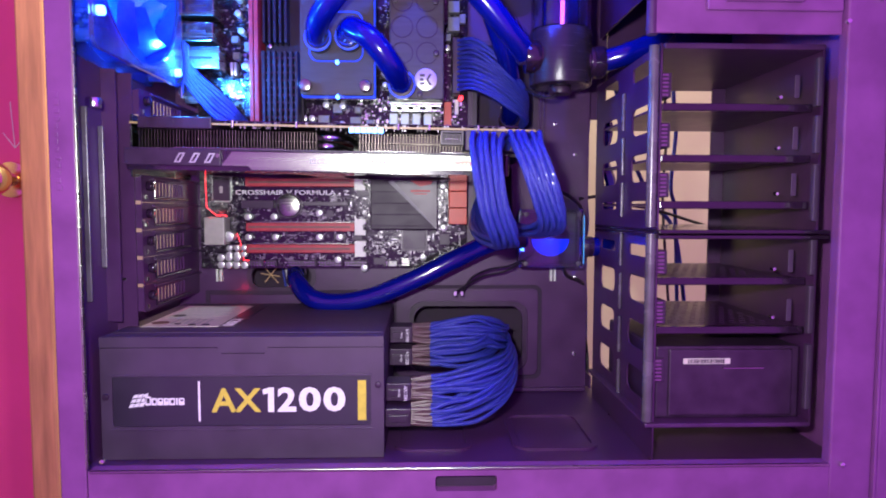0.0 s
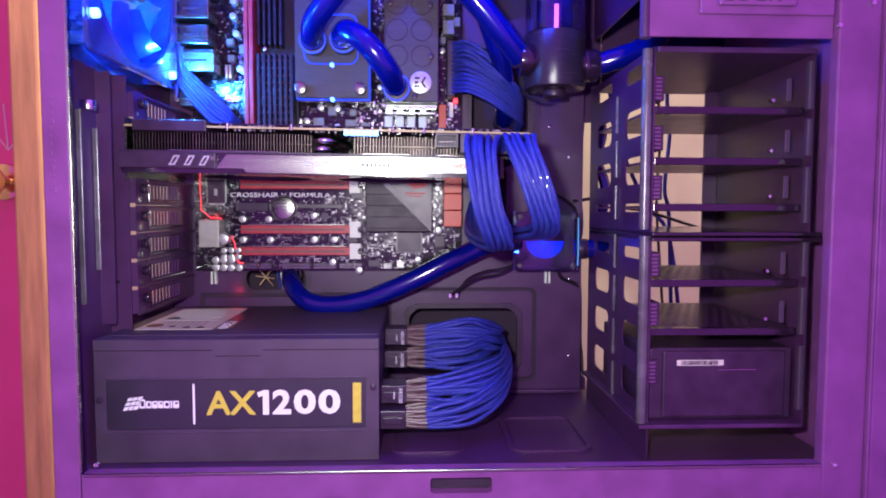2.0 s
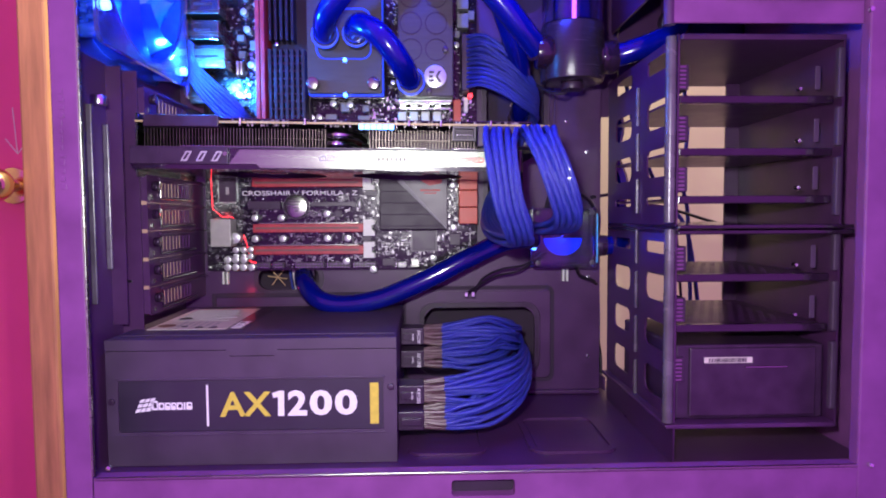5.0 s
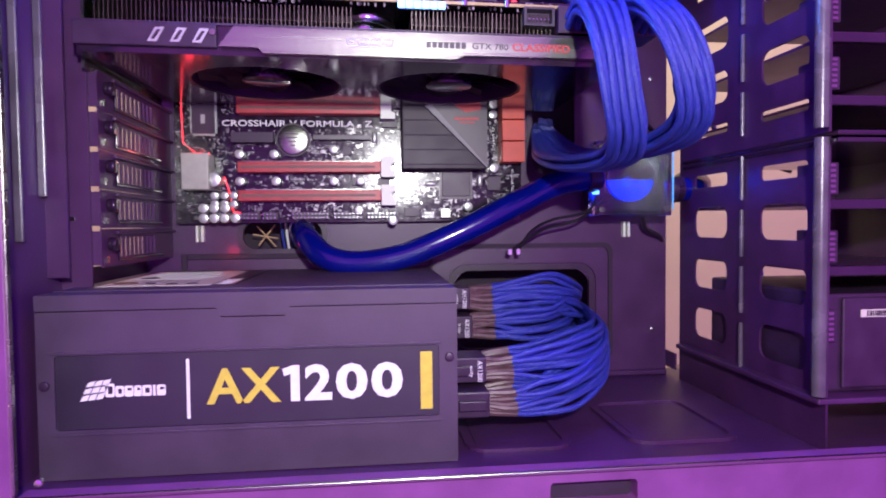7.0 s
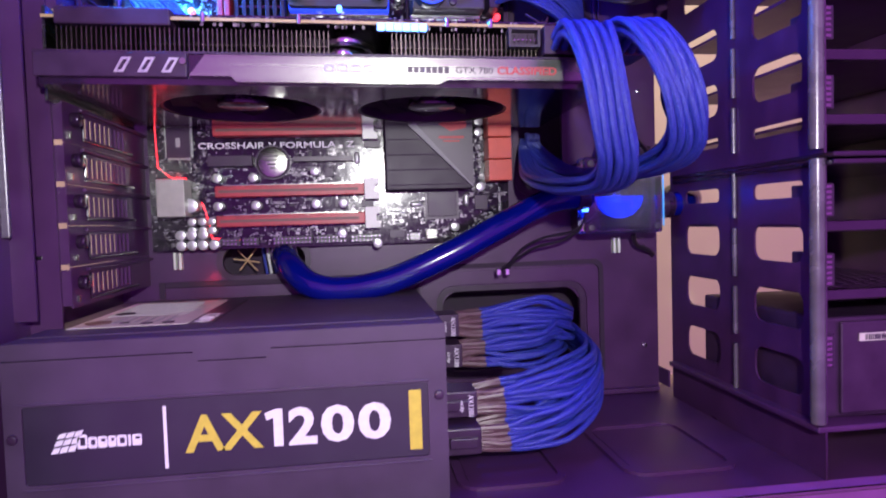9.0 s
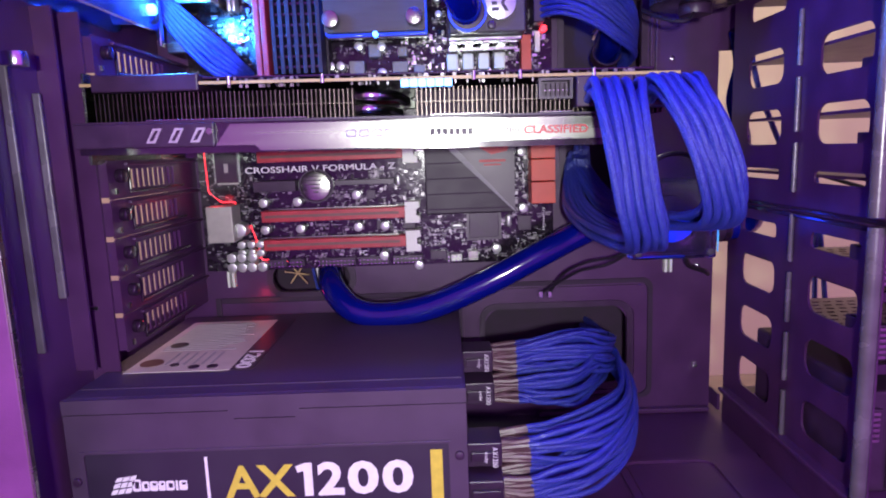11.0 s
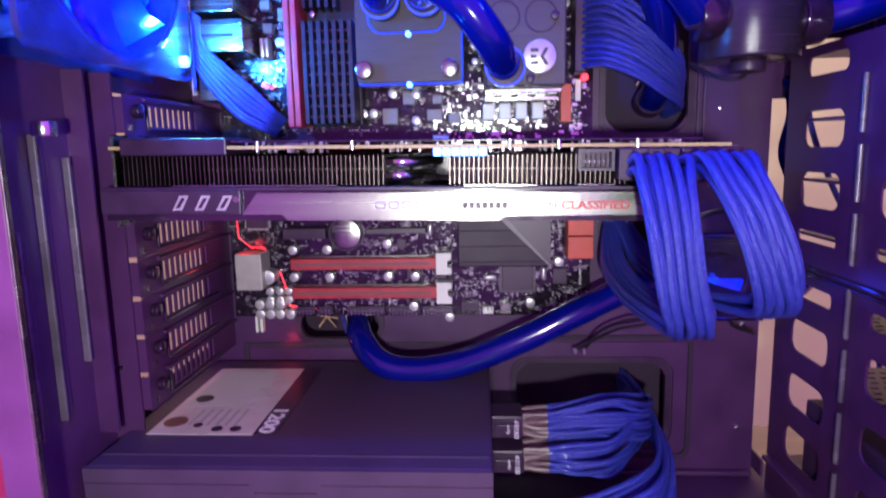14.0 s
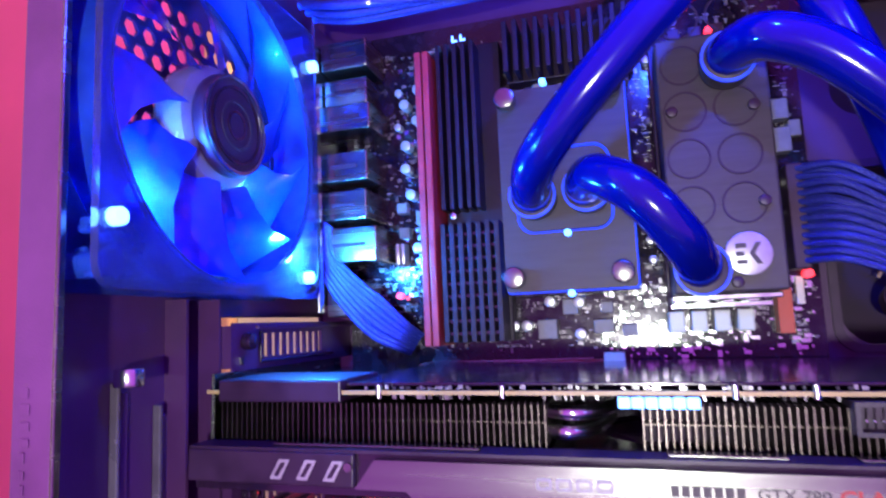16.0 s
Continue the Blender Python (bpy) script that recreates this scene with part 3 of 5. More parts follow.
for x, y, r, m in ((-0.1960, 0.4760, 0.0062, SEAL), (-0.1940, 0.5080, 0.0050, PLATE), (-0.1820, 0.4720, 0.0024, BLACK), (-0.1700, 0.4680, 0.0030, BLACK), (-0.1600, 0.4680, 0.0030, BLACK)):
    part("seal", rod((x, y, ZS + 0.0001), "z", r, 0.0003, 24), m, label)
part("black_strip", box(-0.1489, -0.1370, 0.4620, 0.5600, PZ1 + 0.0001, PZ1 + 0.0004), BLACK, psu)
part("lettering", lettering("1200", lambda u, v, w: (-0.1475 + v, 0.4930 - u, ZS + w - 0.0002), 0.0290, 0.0085, 0.03), PRINT, psu, "white numbers on the top label")

# modular plugs on the side of the power supply
for k, (y, z) in enumerate(((0.5150, 0.0640), (0.5050, 0.0480), (0.4600, 0.0330), (0.4500, 0.0175))):
    plug = part("plug", box(-0.0260, -0.0080, y - 0.010, y + 0.010, z - 0.0066, z + 0.0066, 0.0008), BLACK, psu, "black modular plug")
    part("latch", box(-0.0240, -0.0100, y - 0.0125, y - 0.0101, z - 0.0025, z + 0.0025, 0.0004), BLACK, plug)
    if k in (0, 1, 2):
        part("lettering", lettering("AX1200", lambda u, v, w: (-0.0130 + v, y - 0.0126 - w, z + 0.0055 - u), 0.0110, 0.0026), PRINT, plug)
        part("lettering", lettering("only", lambda u, v, w: (-0.0175 + v, y - 0.0126 - w, z + 0.0030 - u), 0.0060, 0.0022), PRINT, plug)


# ---- cables ----
def bundle(name, label, starts, path, gather, r, mat=SLEEVE, tail=None, wobble=0.0012, segs=8, group=""):
    """Sleeved wires: each begins at its own start and follows the path, closing in by the factors of gather."""
    mid = sum((Vector(s) for s in starts), Vector()) / len(starts)
    ob = thing(name, label, "cable", mid, group)
    for s in starts:
        off = Vector(s) - mid
        pts = [Vector(s)]
        for q, g in zip(path, gather):
            turn = Vector((off.x * g[0], off.y * g[1], off.z * g[2]))
            pts.append(Vector(q) + turn + Vector([random.uniform(-wobble, wobble) for _ in range(3)]))
        line = glide(pts, 9)
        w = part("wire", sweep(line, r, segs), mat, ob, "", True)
        if tail:
            cut = [q for q in line if q.x < tail]
            if len(cut) > 1:
                part("heat_shrink", sweep(cut, r * 1.12, segs), SHRINK, w, "brown heat shrink end", True)
    return ob


def grid(x0, nx, dx, y0, ny, dy, z0, nz, dz):
    return [(x0 + i * dx, y0 + j * dy, z0 + k * dz) for i in range(nx) for j in range(ny) for k in range(nz)]


NARROW = [(1, 1, 1), (0.86, 1, 0.8), (0.78, 1, 0.9), (0.76, 1, 0.9), (0.74, 1, 1), (0.7, 1, 1), (0.6, 1, 1), (0.5, 1, 1), (0.4, 1, 1), (0.4, 1, 1)]
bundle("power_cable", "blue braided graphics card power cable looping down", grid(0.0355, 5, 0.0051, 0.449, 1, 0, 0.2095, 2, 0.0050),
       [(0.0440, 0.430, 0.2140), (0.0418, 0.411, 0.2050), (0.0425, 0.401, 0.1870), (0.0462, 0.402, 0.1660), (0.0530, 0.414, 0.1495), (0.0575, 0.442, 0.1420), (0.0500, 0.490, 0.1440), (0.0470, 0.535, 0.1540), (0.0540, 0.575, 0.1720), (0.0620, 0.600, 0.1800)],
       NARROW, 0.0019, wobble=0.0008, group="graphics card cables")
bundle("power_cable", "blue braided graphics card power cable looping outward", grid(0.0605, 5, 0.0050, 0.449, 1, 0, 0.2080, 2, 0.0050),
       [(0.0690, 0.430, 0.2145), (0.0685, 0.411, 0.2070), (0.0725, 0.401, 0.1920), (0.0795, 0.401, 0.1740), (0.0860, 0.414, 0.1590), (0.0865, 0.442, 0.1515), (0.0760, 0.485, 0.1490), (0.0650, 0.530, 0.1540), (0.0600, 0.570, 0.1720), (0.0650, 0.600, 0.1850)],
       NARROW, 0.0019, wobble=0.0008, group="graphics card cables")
bundle("main_board_cable", "wide blue braided board cable into the tray opening", [(0.0310, 0.5560 + 0.0050 * (i % 2), 0.2690 + 0.0019 * i) for i in range(24)],
       [(0.0430, 0.5450, 0.2885), (0.0590, 0.5420, 0.2800), (0.0750, 0.5470, 0.2690), (0.0890, 0.5600, 0.2590), (0.0950, 0.5800, 0.2520), (0.0930, 0.6000, 0.2480)],
       [(1, 1, 0.98), (1, 1, 0.9), (1, 1, 0.76), (1, 1, 0.58), (1, 1, 0.42), (1, 1, 0.36)], 0.0015, wobble=0.0008)
bundle("board_power_cable", "flat blue braided cable by the rear ports", [(-0.2040 + 0.0012 * i, 0.546, 0.3080 - 0.0010 * i) for i in range(7)],
       [(-0.2010, 0.546, 0.2880), (-0.1890, 0.547, 0.2690), (-0.1740, 0.551, 0.2530), (-0.1630, 0.558, 0.2430), (-0.1590, 0.570, 0.2380)],
       [(1.6, 1, 0.5), (2.0, 1, -1.0), (1.4, 1, -2.6), (1.0, 1, -2.0), (1, 1, -1.5)], 0.0017, wobble=0.0004)
bundle("top_cable", "blue braided cable along the top of the board", [(-0.1980, 0.520 + 0.004 * i, 0.4150 + 0.003 * (i % 2)) for i in range(6)],
       [(-0.1700, 0.520, 0.4060), (-0.1350, 0.525, 0.4080), (-0.0950, 0.530, 0.4120), (-0.0500, 0.545, 0.4200), (-0.0300, 0.580, 0.4300)],
       [(1, 1, 1), (1, 0.8, 1.4), (1, 0.6, 1.8), (1, 0.5, 2), (1, 0.5, 2)], 0.0022)
for y, z, n, path in (
        (0.5150, 0.0640, 15, [(0.0050, 0.515, 0.0640), (0.0220, 0.515, 0.0660), (0.0450, 0.520, 0.0660), (0.0640, 0.532, 0.0600), (0.0740, 0.556, 0.0530), (0.0760, 0.585, 0.0520), (0.0750, 0.620, 0.0520)]),
        (0.5050, 0.0480, 15, [(0.0050, 0.505, 0.0480), (0.0200, 0.505, 0.0475), (0.0400, 0.510, 0.0480), (0.0560, 0.526, 0.0500), (0.0680, 0.552, 0.0500), (0.0720, 0.585, 0.0480), (0.0720, 0.620, 0.0480)]),
        (0.4600, 0.0330, 14, [(0.0050, 0.460, 0.0330), (0.0220, 0.461, 0.0340), (0.0440, 0.468, 0.0360), (0.0640, 0.486, 0.0400), (0.0740, 0.520, 0.0440), (0.0760, 0.560, 0.0460), (0.0740, 0.620, 0.0460)]),
        (0.4500, 0.0175, 14, [(0.0050, 0.450, 0.0175), (0.0200, 0.452, 0.0180), (0.0420, 0.460, 0.0230), (0.0640, 0.482, 0.0310), (0.0760, 0.516, 0.0390), (0.0780, 0.560, 0.0430), (0.0760, 0.620, 0.0440)])):
    bundle("modular_cable", "blue braided power supply cable with brown ends", [(-0.0080, y - 0.005 + 0.010 * (i % 2), z - 0.0054 + 0.0108 * i / (n - 1)) for i in range(n)],
           path, [(1, 1, 1.1), (1, 1.2, 1.5), (1, 1.5, 1.9), (1, 1.5, 1.9), (1, 1.2, 1.6), (1, 1, 1.0), (1, 1, 0.8)], 0.0016, tail=0.0075, wobble=0.0017, group="power supply cables")

lead = thing("fan_lead", "thin black wire pair hanging loose from the pump", "cable", (0.05, 0.57, 0.10))
part("wire", sweep(glide([(0.098, 0.556, 0.128), (0.080, 0.556, 0.116), (0.060, 0.558, 0.112), (0.045, 0.562, 0.104), (0.036, 0.566, 0.090)]), 0.0011, 6), WIRE, lead, "", True)
part("wire", sweep(glide([(0.100, 0.558, 0.126), (0.076, 0.558, 0.111), (0.056, 0.560, 0.106), (0.043, 0.562, 0.099), (0.030, 0.566, 0.090)]), 0.0011, 6), WIRE, lead, "", True)
part("tip", box(0.0345, 0.0375, 0.5645, 0.5675, 0.0870, 0.0915, 0.0004), CHROME, lead)
part("tip", box(0.0285, 0.0315, 0.5645, 0.5675, 0.0870, 0.0915, 0.0004), CHROME, lead)
for pts, m in (([(0.160, 0.62, 0.549), (0.160, 0.62, 0.28), (0.163, 0.625, 0.22), (0.158, 0.62, 0.17), (0.162, 0.62, 0.12), (0.160, 0.62, 0.06), (0.163, 0.61, 0.02), (0.163, 0.61, -0.030)], WIRE),
               ([(0.166, 0.63, 0.549), (0.166, 0.63, 0.28), (0.160, 0.625, 0.21), (0.163, 0.62, 0.15), (0.156, 0.62, 0.11), (0.162, 0.62, 0.09), (0.165, 0.625, -0.028)], SLEEVE),
               ([(0.262, 0.66, 0.56), (0.262, 0.66, 0.30), (0.266, 0.66, 0.25), (0.262, 0.66, 0.19), (0.268, 0.66, 0.15), (0.275, 0.66, -0.028)], SLEEVE),
               ([(0.257, 0.67, 0.56), (0.257, 0.67, 0.30), (0.260, 0.67, 0.25), (0.258, 0.67, 0.20), (0.259, 0.67, 0.15), (0.275, 0.67, -0.029)], WIRE),
               ([(0.186, 0.62, 0.300), (0.205, 0.64, 0.240), (0.225, 0.65, 0.200), (0.245, 0.66, 0.170), (0.270, 0.66, 0.130), (0.290, 0.66, -0.028)], SLEEVE),
               ([(0.146, 0.584, 0.175), (0.175, 0.60, 0.178), (0.200, 0.61, 0.170), (0.235, 0.63, 0.165), (0.280, 0.62, 0.150)], WIRE)):
    c = thing("loose_cable", "thin cable hanging behind the drive cage", "cable", pts[0], "loose cables")
    part("wire", sweep(glide(pts), 0.0016 if m is WIRE else 0.0022, 8), m, c, "", True)
ribbon = thing("data_cable", "bright blue flat data cable behind the cage", "cable", (0.175, 0.60, 0.22))
part("ribbon", sweep(glide([(0.168, 0.59, 0.262), (0.176, 0.60, 0.240), (0.172, 0.60, 0.215), (0.180, 0.60, 0.190), (0.178, 0.60, 0.165)]), 0.005, 6), TUBE, ribbon)


# ---- water cooling ----
def hose(label, pts, r=0.0086, collars=((0, "y"),)):
    h = thing("coolant_hose", label, "hose", pts[0], "coolant hoses")
    line = glide(pts, 14)
    part("hose_wall", sweep(line, r, 24), TUBE, h, "", True)
    part("end_collar", sweep(line[1:6], r * 1.1, 24), GLOSS, h, "glossy black end collar", True)
    part("end_collar", sweep(line[-6:-1], r * 1.1, 24), BLACK, h, "black end collar", True)
    return h


def fitting(c, axis, name="hose_fitting", dark=False):
    f = thing(name, "glossy black compression fitting on the reservoir cap" if dark else "dark compression fitting with a blue-lit clear rim", "fitting", c, "hose fittings")
    part("barrel", rod(c, axis, 0.0128 if dark else 0.0105, 0.012, 28, bevel=0.001), GLOSS if dark else BLOCK, f, "", True)
    d = {"y": (0, -0.0065, 0), "x": (0.0065, 0, 0)}[axis]
    part("rim", ring([a + b for a, b in zip(c, d)], axis, 0.0100, 0.0111, 0.0014, 30), GLOSS if dark else GLOWE, f, "" if dark else "blue-lit clear rim")
    return f


hose("glossy blue coolant hose rising from the processor block", [(-0.0860, 0.5450, 0.3060), (-0.0850, 0.5240, 0.3080), (-0.0790, 0.5060, 0.3160), (-0.0620, 0.4950, 0.3330), (-0.0380, 0.4890, 0.3560), (-0.0120, 0.4870, 0.3820), (0.0050, 0.4900, 0.4150), (0.0150, 0.5000, 0.4600), (0.0180, 0.5100, 0.5400)], 0.0092)
hose("short glossy blue coolant hose arching between two blocks", [(-0.0610, 0.5450, 0.3070), (-0.0605, 0.5230, 0.3075), (-0.0540, 0.5060, 0.3060), (-0.0390, 0.4960, 0.2950), (-0.0250, 0.5010, 0.2780), (-0.0180, 0.5160, 0.2680), (-0.0165, 0.5340, 0.2655)], 0.0092)
hose("glossy blue coolant hose from the memory block to the reservoir", [(0.0010, 0.5340, 0.3530), (0.0020, 0.5150, 0.3540), (0.0120, 0.4990, 0.3520), (0.0310, 0.4950, 0.3410), (0.0510, 0.4970, 0.3220), (0.0680, 0.5020, 0.3040), (0.0790, 0.5080, 0.2930), (0.0850, 0.5120, 0.2875)], 0.0092)
hose("glossy blue coolant hose coming down into the tray opening", [(0.0120, 0.5300, 0.5400), (0.0200, 0.5200, 0.4400), (0.0340, 0.5160, 0.3820), (0.0520, 0.5230, 0.3380), (0.0680, 0.5380, 0.3020), (0.0770, 0.5560, 0.2760), (0.0810, 0.5780, 0.2580), (0.0820, 0.6050, 0.2480)], 0.0090)
hose("dark blue coolant hose sagging under the board to the pump", [(-0.1180, 0.6000, 0.1060), (-0.1150, 0.5780, 0.1050), (-0.1090, 0.5580, 0.0990), (-0.0960, 0.5480, 0.0880), (-0.0760, 0.5450, 0.0840), (-0.0450, 0.5430, 0.0890), (-0.0060, 0.5410, 0.1050), (0.0300, 0.5420, 0.1230), (0.0600, 0.5460, 0.1360), (0.0900, 0.5540, 0.1400)], 0.0084)
hose("short blue coolant hose between reservoir and drive bays", [(0.1320, 0.5150, 0.2840), (0.1480, 0.5120, 0.2850), (0.1660, 0.5060, 0.2900), (0.1840, 0.5060, 0.2980), (0.2000, 0.5200, 0.3120), (0.2050, 0.5590, 0.3250)], 0.0088)
hose("blue coolant hose leaving the pump sideways", [(0.1450, 0.5560, 0.1320), (0.1600, 0.5580, 0.1330), (0.1750, 0.5750, 0.1370), (0.1800, 0.6100, 0.1400)], 0.0084)
fitting((-0.0860, 0.5390, 0.3060), "y")
fitting((-0.0610, 0.5390, 0.3070), "y")
fitting((-0.0165, 0.5230, 0.2655), "y")
fitting((0.0010, 0.5230, 0.3530), "y")
fitting((0.0880, 0.5120, 0.2870), "x", dark=True)
fitting((0.1400, 0.5150, 0.2840), "x", dark=True)

res = thing("reservoir", "black capped clear tube coolant reservoir", "reservoir", (0.1125, 0.52, 0.264))
part("base_cap", rod((0.1125, 0.5200, 0.2870), "z", 0.0250, 0.0440, 48, bevel=0.0015), RCAP, res, "glossy black lower cap", True)
part("tube_wall", ring((0.1125, 0.5200, 0.4250), "z", 0.0215, 0.0240, 0.2310, 48), ACRYL, res, "clear tube", True)
part("coolant", rod((0.1125, 0.5200, 0.4050), "z", 0.0150, 0.1900, 32), TUBE, res, "dark blue coolant", True)
# glowing rod added to draw the violet streak of light on the reservoir
part("streak_rod", rod((0.1090, 0.4990, 0.3180), "z", 0.0016, 0.0180, 12), GLOWV, res, "glowing rod in place of a violet streak of light", True)
part("drain", rod((0.1125, 0.5200, 0.2620), "z", 0.0090, 0.0060, 20, bevel=0.001), BLACK, res, "", True)
part("drain_wire", sweep(glide([(0.112, 0.515, 0.262), (0.104, 0.510, 0.255), (0.094, 0.515, 0.257), (0.086, 0.530, 0.265)]), 0.0012, 6), WIRE, res, "", True)

pump = thing("water_pump", "square clear-topped pump with a blue-lit chamber", "pump", (0.1137, 0.56, 0.1136))
part("top_block", box(0.0862, 0.1412, 0.5480, 0.5640, 0.1138, 0.1655, 0.0012), ACRYL, pump, "clear acrylic top")
part("motor", box(0.0880, 0.1395, 0.5645, 0.5845, 0.1150, 0.1640, 0.003), BLACK, pump, "black motor housing")
# lit lower half of the chamber glows by itself, the upper half is plain black
part("chamber", sheet("xz", 0.5570, 0.5630, [(0.1135 + 0.0165 * math.cos(math.pi * k / 24), 0.1390 - 0.0150 * math.sin(math.pi * k / 24)) for k in range(25)]), GLOWP, pump, "lower half of the chamber, glowing as if lit blue")
part("chamber_dark_half", sheet("xz", 0.5585, 0.5630, [(0.1135 + 0.0165 * math.cos(math.pi * k / 24), 0.1395 + 0.0150 * math.sin(math.pi * k / 24)) for k in range(25)]), BLACK, pump)
part("inner_ring", ring((0.1135, 0.5562, 0.1392), "y", 0.0185, 0.0196, 0.002, 40), ACRYL, pump)
part("led", box(0.0880, 0.0892, 0.5500, 0.5560, 0.1290, 0.1470, 0.0002), GLOWB, pump, "blue light")
part("led", box(0.0815, 0.0825, 0.5500, 0.5560, 0.1400, 0.1480, 0.0002), GLOWE, pump, "blue light")
part("edge_glint", box(0.1413, 0.1418, 0.5470, 0.5484, 0.1180, 0.1600), GLOWC, pump, "cyan-lit clear edge")
for x in (0.0905, 0.1370):
    for z in (0.1180, 0.1610):
        part("screw", rod((x, 0.5472, z), "y", 0.0024, 0.002, 14, bevel=0.0004), BLOCK, pump, "", True)
part("outlet", rod((0.1465, 0.5560, 0.1325), "x", 0.0090, 0.0100, 24, bevel=0.001), BLACK, pump, "", True)

blk = thing("processor_block", "dark rectangular processor water block with blue glowing edges", "water block", (-0.0715, 0.545, 0.3118))
part("cold_plate", box(-0.1040, -0.0395, 0.5580, 0.5640, 0.2600, 0.3635, 0.001), CHROME, blk)
# clear layer and groove glow themselves in place of light from the LEDs
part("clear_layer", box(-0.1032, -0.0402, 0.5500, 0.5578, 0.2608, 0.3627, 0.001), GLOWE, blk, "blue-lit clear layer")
part("cover_plate", sheet("xz", 0.5440, 0.5498, rounded(-0.1025, -0.0410, 0.2615, 0.3620, 0.002), [rounded(-0.0955, -0.0495, 0.2890, 0.3310, 0.008)]), BLOCK, blk, "dark satin cover plate")
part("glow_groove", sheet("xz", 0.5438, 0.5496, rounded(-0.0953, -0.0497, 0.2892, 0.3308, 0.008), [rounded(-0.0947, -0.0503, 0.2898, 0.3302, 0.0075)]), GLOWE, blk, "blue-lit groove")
part("port_plate", sheet("xz", 0.5442, 0.5494, rounded(-0.0941, -0.0509, 0.2904, 0.3296, 0.007)), BLOCK, blk)
for x, z in ((-0.0715, 0.2597), (-0.0715, 0.2884), (-0.0790, 0.3640)):
    part("led", rod((x, 0.5440, z), "y", 0.0017, 0.004, 12), GLOWB, blk, "blue light", True)
for x in (-0.0975, -0.0475):
    for z in (0.2680, 0.3560):
        scr = part("thumb_screw", rod((x, 0.5390, z), "y", 0.0052, 0.0080, 24, bevel=0.001), STEEL, blk, "silver thumb screw", True)
        part("spring", rod((x, 0.5450, z), "y", 0.0036, 0.0060, 16), BLOCK, scr, "", True)

mem = thing("memory_block", "dark memory water block with engraved circles", "water block", (-0.0045, 0.53, 0.310))
part("body", box(-0.0270, 0.0180, 0.5300, 0.5560, 0.2560, 0.3700, 0.001), BLOCK, mem)
for x in (-0.0165, 0.0040):
    for k in range(5):
        part("engraved_ring", ring((x, 0.5299, 0.2935 + 0.0211 * k), "y", 0.0082, 0.0090, 0.0006, 40), DARK, mem)
for x, z in ((0.0115, 0.2935), (-0.0220, 0.3360), (0.0110, 0.3350), (-0.0020, 0.2600)):
    part("socket_screw", rod((x, 0.5290, z), "y", 0.0024, 0.003, 16, bevel=0.0005), BLACK, mem, "", True)
badge = part("badge", rod((0.0030, 0.5285, 0.2715), "y", 0.0092, 0.0030, 40, bevel=0.0006), CAPM, mem, "round silver badge", True)
for u0, u1, v in ((-0.0050, -0.0008, 0.0034), (-0.0050, -0.0018, 0.0000), (-0.0050, -0.0008, -0.0034)):
    part("emblem_bar", box(0.0030 + u0, 0.0030 + u1, 0.5266, 0.5270, 0.2715 + v - 0.0010, 0.2715 + v + 0.0010), BLOCK, badge)
for s in (-1, 1):
    part("emblem_bar", sheet("xz", 0.5266, 0.5270, [(0.0032, 0.2715), (0.0052, 0.2715), (0.0080, 0.2715 + s * 0.0045), (0.0058, 0.2715 + s * 0.0045)]), BLOCK, badge)
for k in range(4):
    x = -0.0245 + 0.0100 * k
    stick = thing("memory_module", "memory module under the water block, end showing", "memory", (x, 0.56, 0.25), "memory modules")
    part("spreader", box(x - 0.0024, x + 0.0024, 0.5420, 0.5660, 0.2520, 0.2558, 0.0004), CHROME, stick)
part("clamp_bar", box(-0.0275, 0.0170, 0.5400, 0.5500, 0.2530, 0.2558, 0.0006), CHROME, mem, "silver clamp bar")


# ---- motherboard ----
board = thing("motherboard", "black motherboard with red slots and silver capacitors", "motherboard", (-0.079, 0.576, 0.112))
part("circuit_board", box(-0.1990, 0.0405, 0.5752, 0.5768, 0.1115, 0.4170), PCB, board)
Y0 = 0.5751


def chip(name, x0, x1, z0, z1, h, mat, label="", bevel=0.0003):
    return part(name, box(x0, x1, Y0 - h, Y0, z0, z1, bevel), mat, board, label)


for z in (0.1885, 0.1490, 0.1297, 0.2235):
    s = part("expansion_slot", box(-0.1557, -0.0600, Y0 - 0.0110, Y0, z - 0.0037, z + 0.0037, 0.0005), RED, board, "red plastic expansion slot")
    part("key_groove", box(-0.1535, -0.0640, Y0 - 0.0114, Y0 - 0.0109, z - 0.0009, z + 0.0009), SEAL, s)
    for d in (-0.0029, 0.0027):
        part("ridge", box(-0.1550, -0.0640, Y0 - 0.0117, Y0 - 0.0109, z + d - 0.0003, z + d + 0.0005), RED, s)
    part("contact_strip", box(-0.1520, -0.0650, Y0 - 0.0050, Y0, z + 0.0038, z + 0.0046), STEEL, s)
    l = part("latch", sheet("xz", Y0 - 0.0130, Y0 - 0.002, [(-0.0598, z - 0.0070), (-0.0500, z - 0.0070), (-0.0500, z - 0.0030), (-0.0525, z - 0.0020), (-0.0525, z + 0.0020), (-0.0500, z + 0.0030), (-0.0500, z + 0.0070), (-0.0598, z + 0.0070)]), WHITE, s, "white slot latch")
chip("small_slot", -0.1600, -0.1320, 0.1655, 0.1725, 0.0095, BLACK, "short black expansion slot")
chip("long_slot", -0.1060, -0.0665, 0.1680, 0.1715, 0.0060, PLATE, "grey connector strip")
part("lettering", lettering("CROSSHAIR V FORMULA - Z", facing(-0.1675, Y0, 0.1777), 0.1020, 0.0042, 0.012), PRINT, board, "white printed board name")
part("lettering", lettering("FC", facing(-0.0930, Y0, 0.1192), 0.0052, 0.0034, 0.01), PRINT, board)
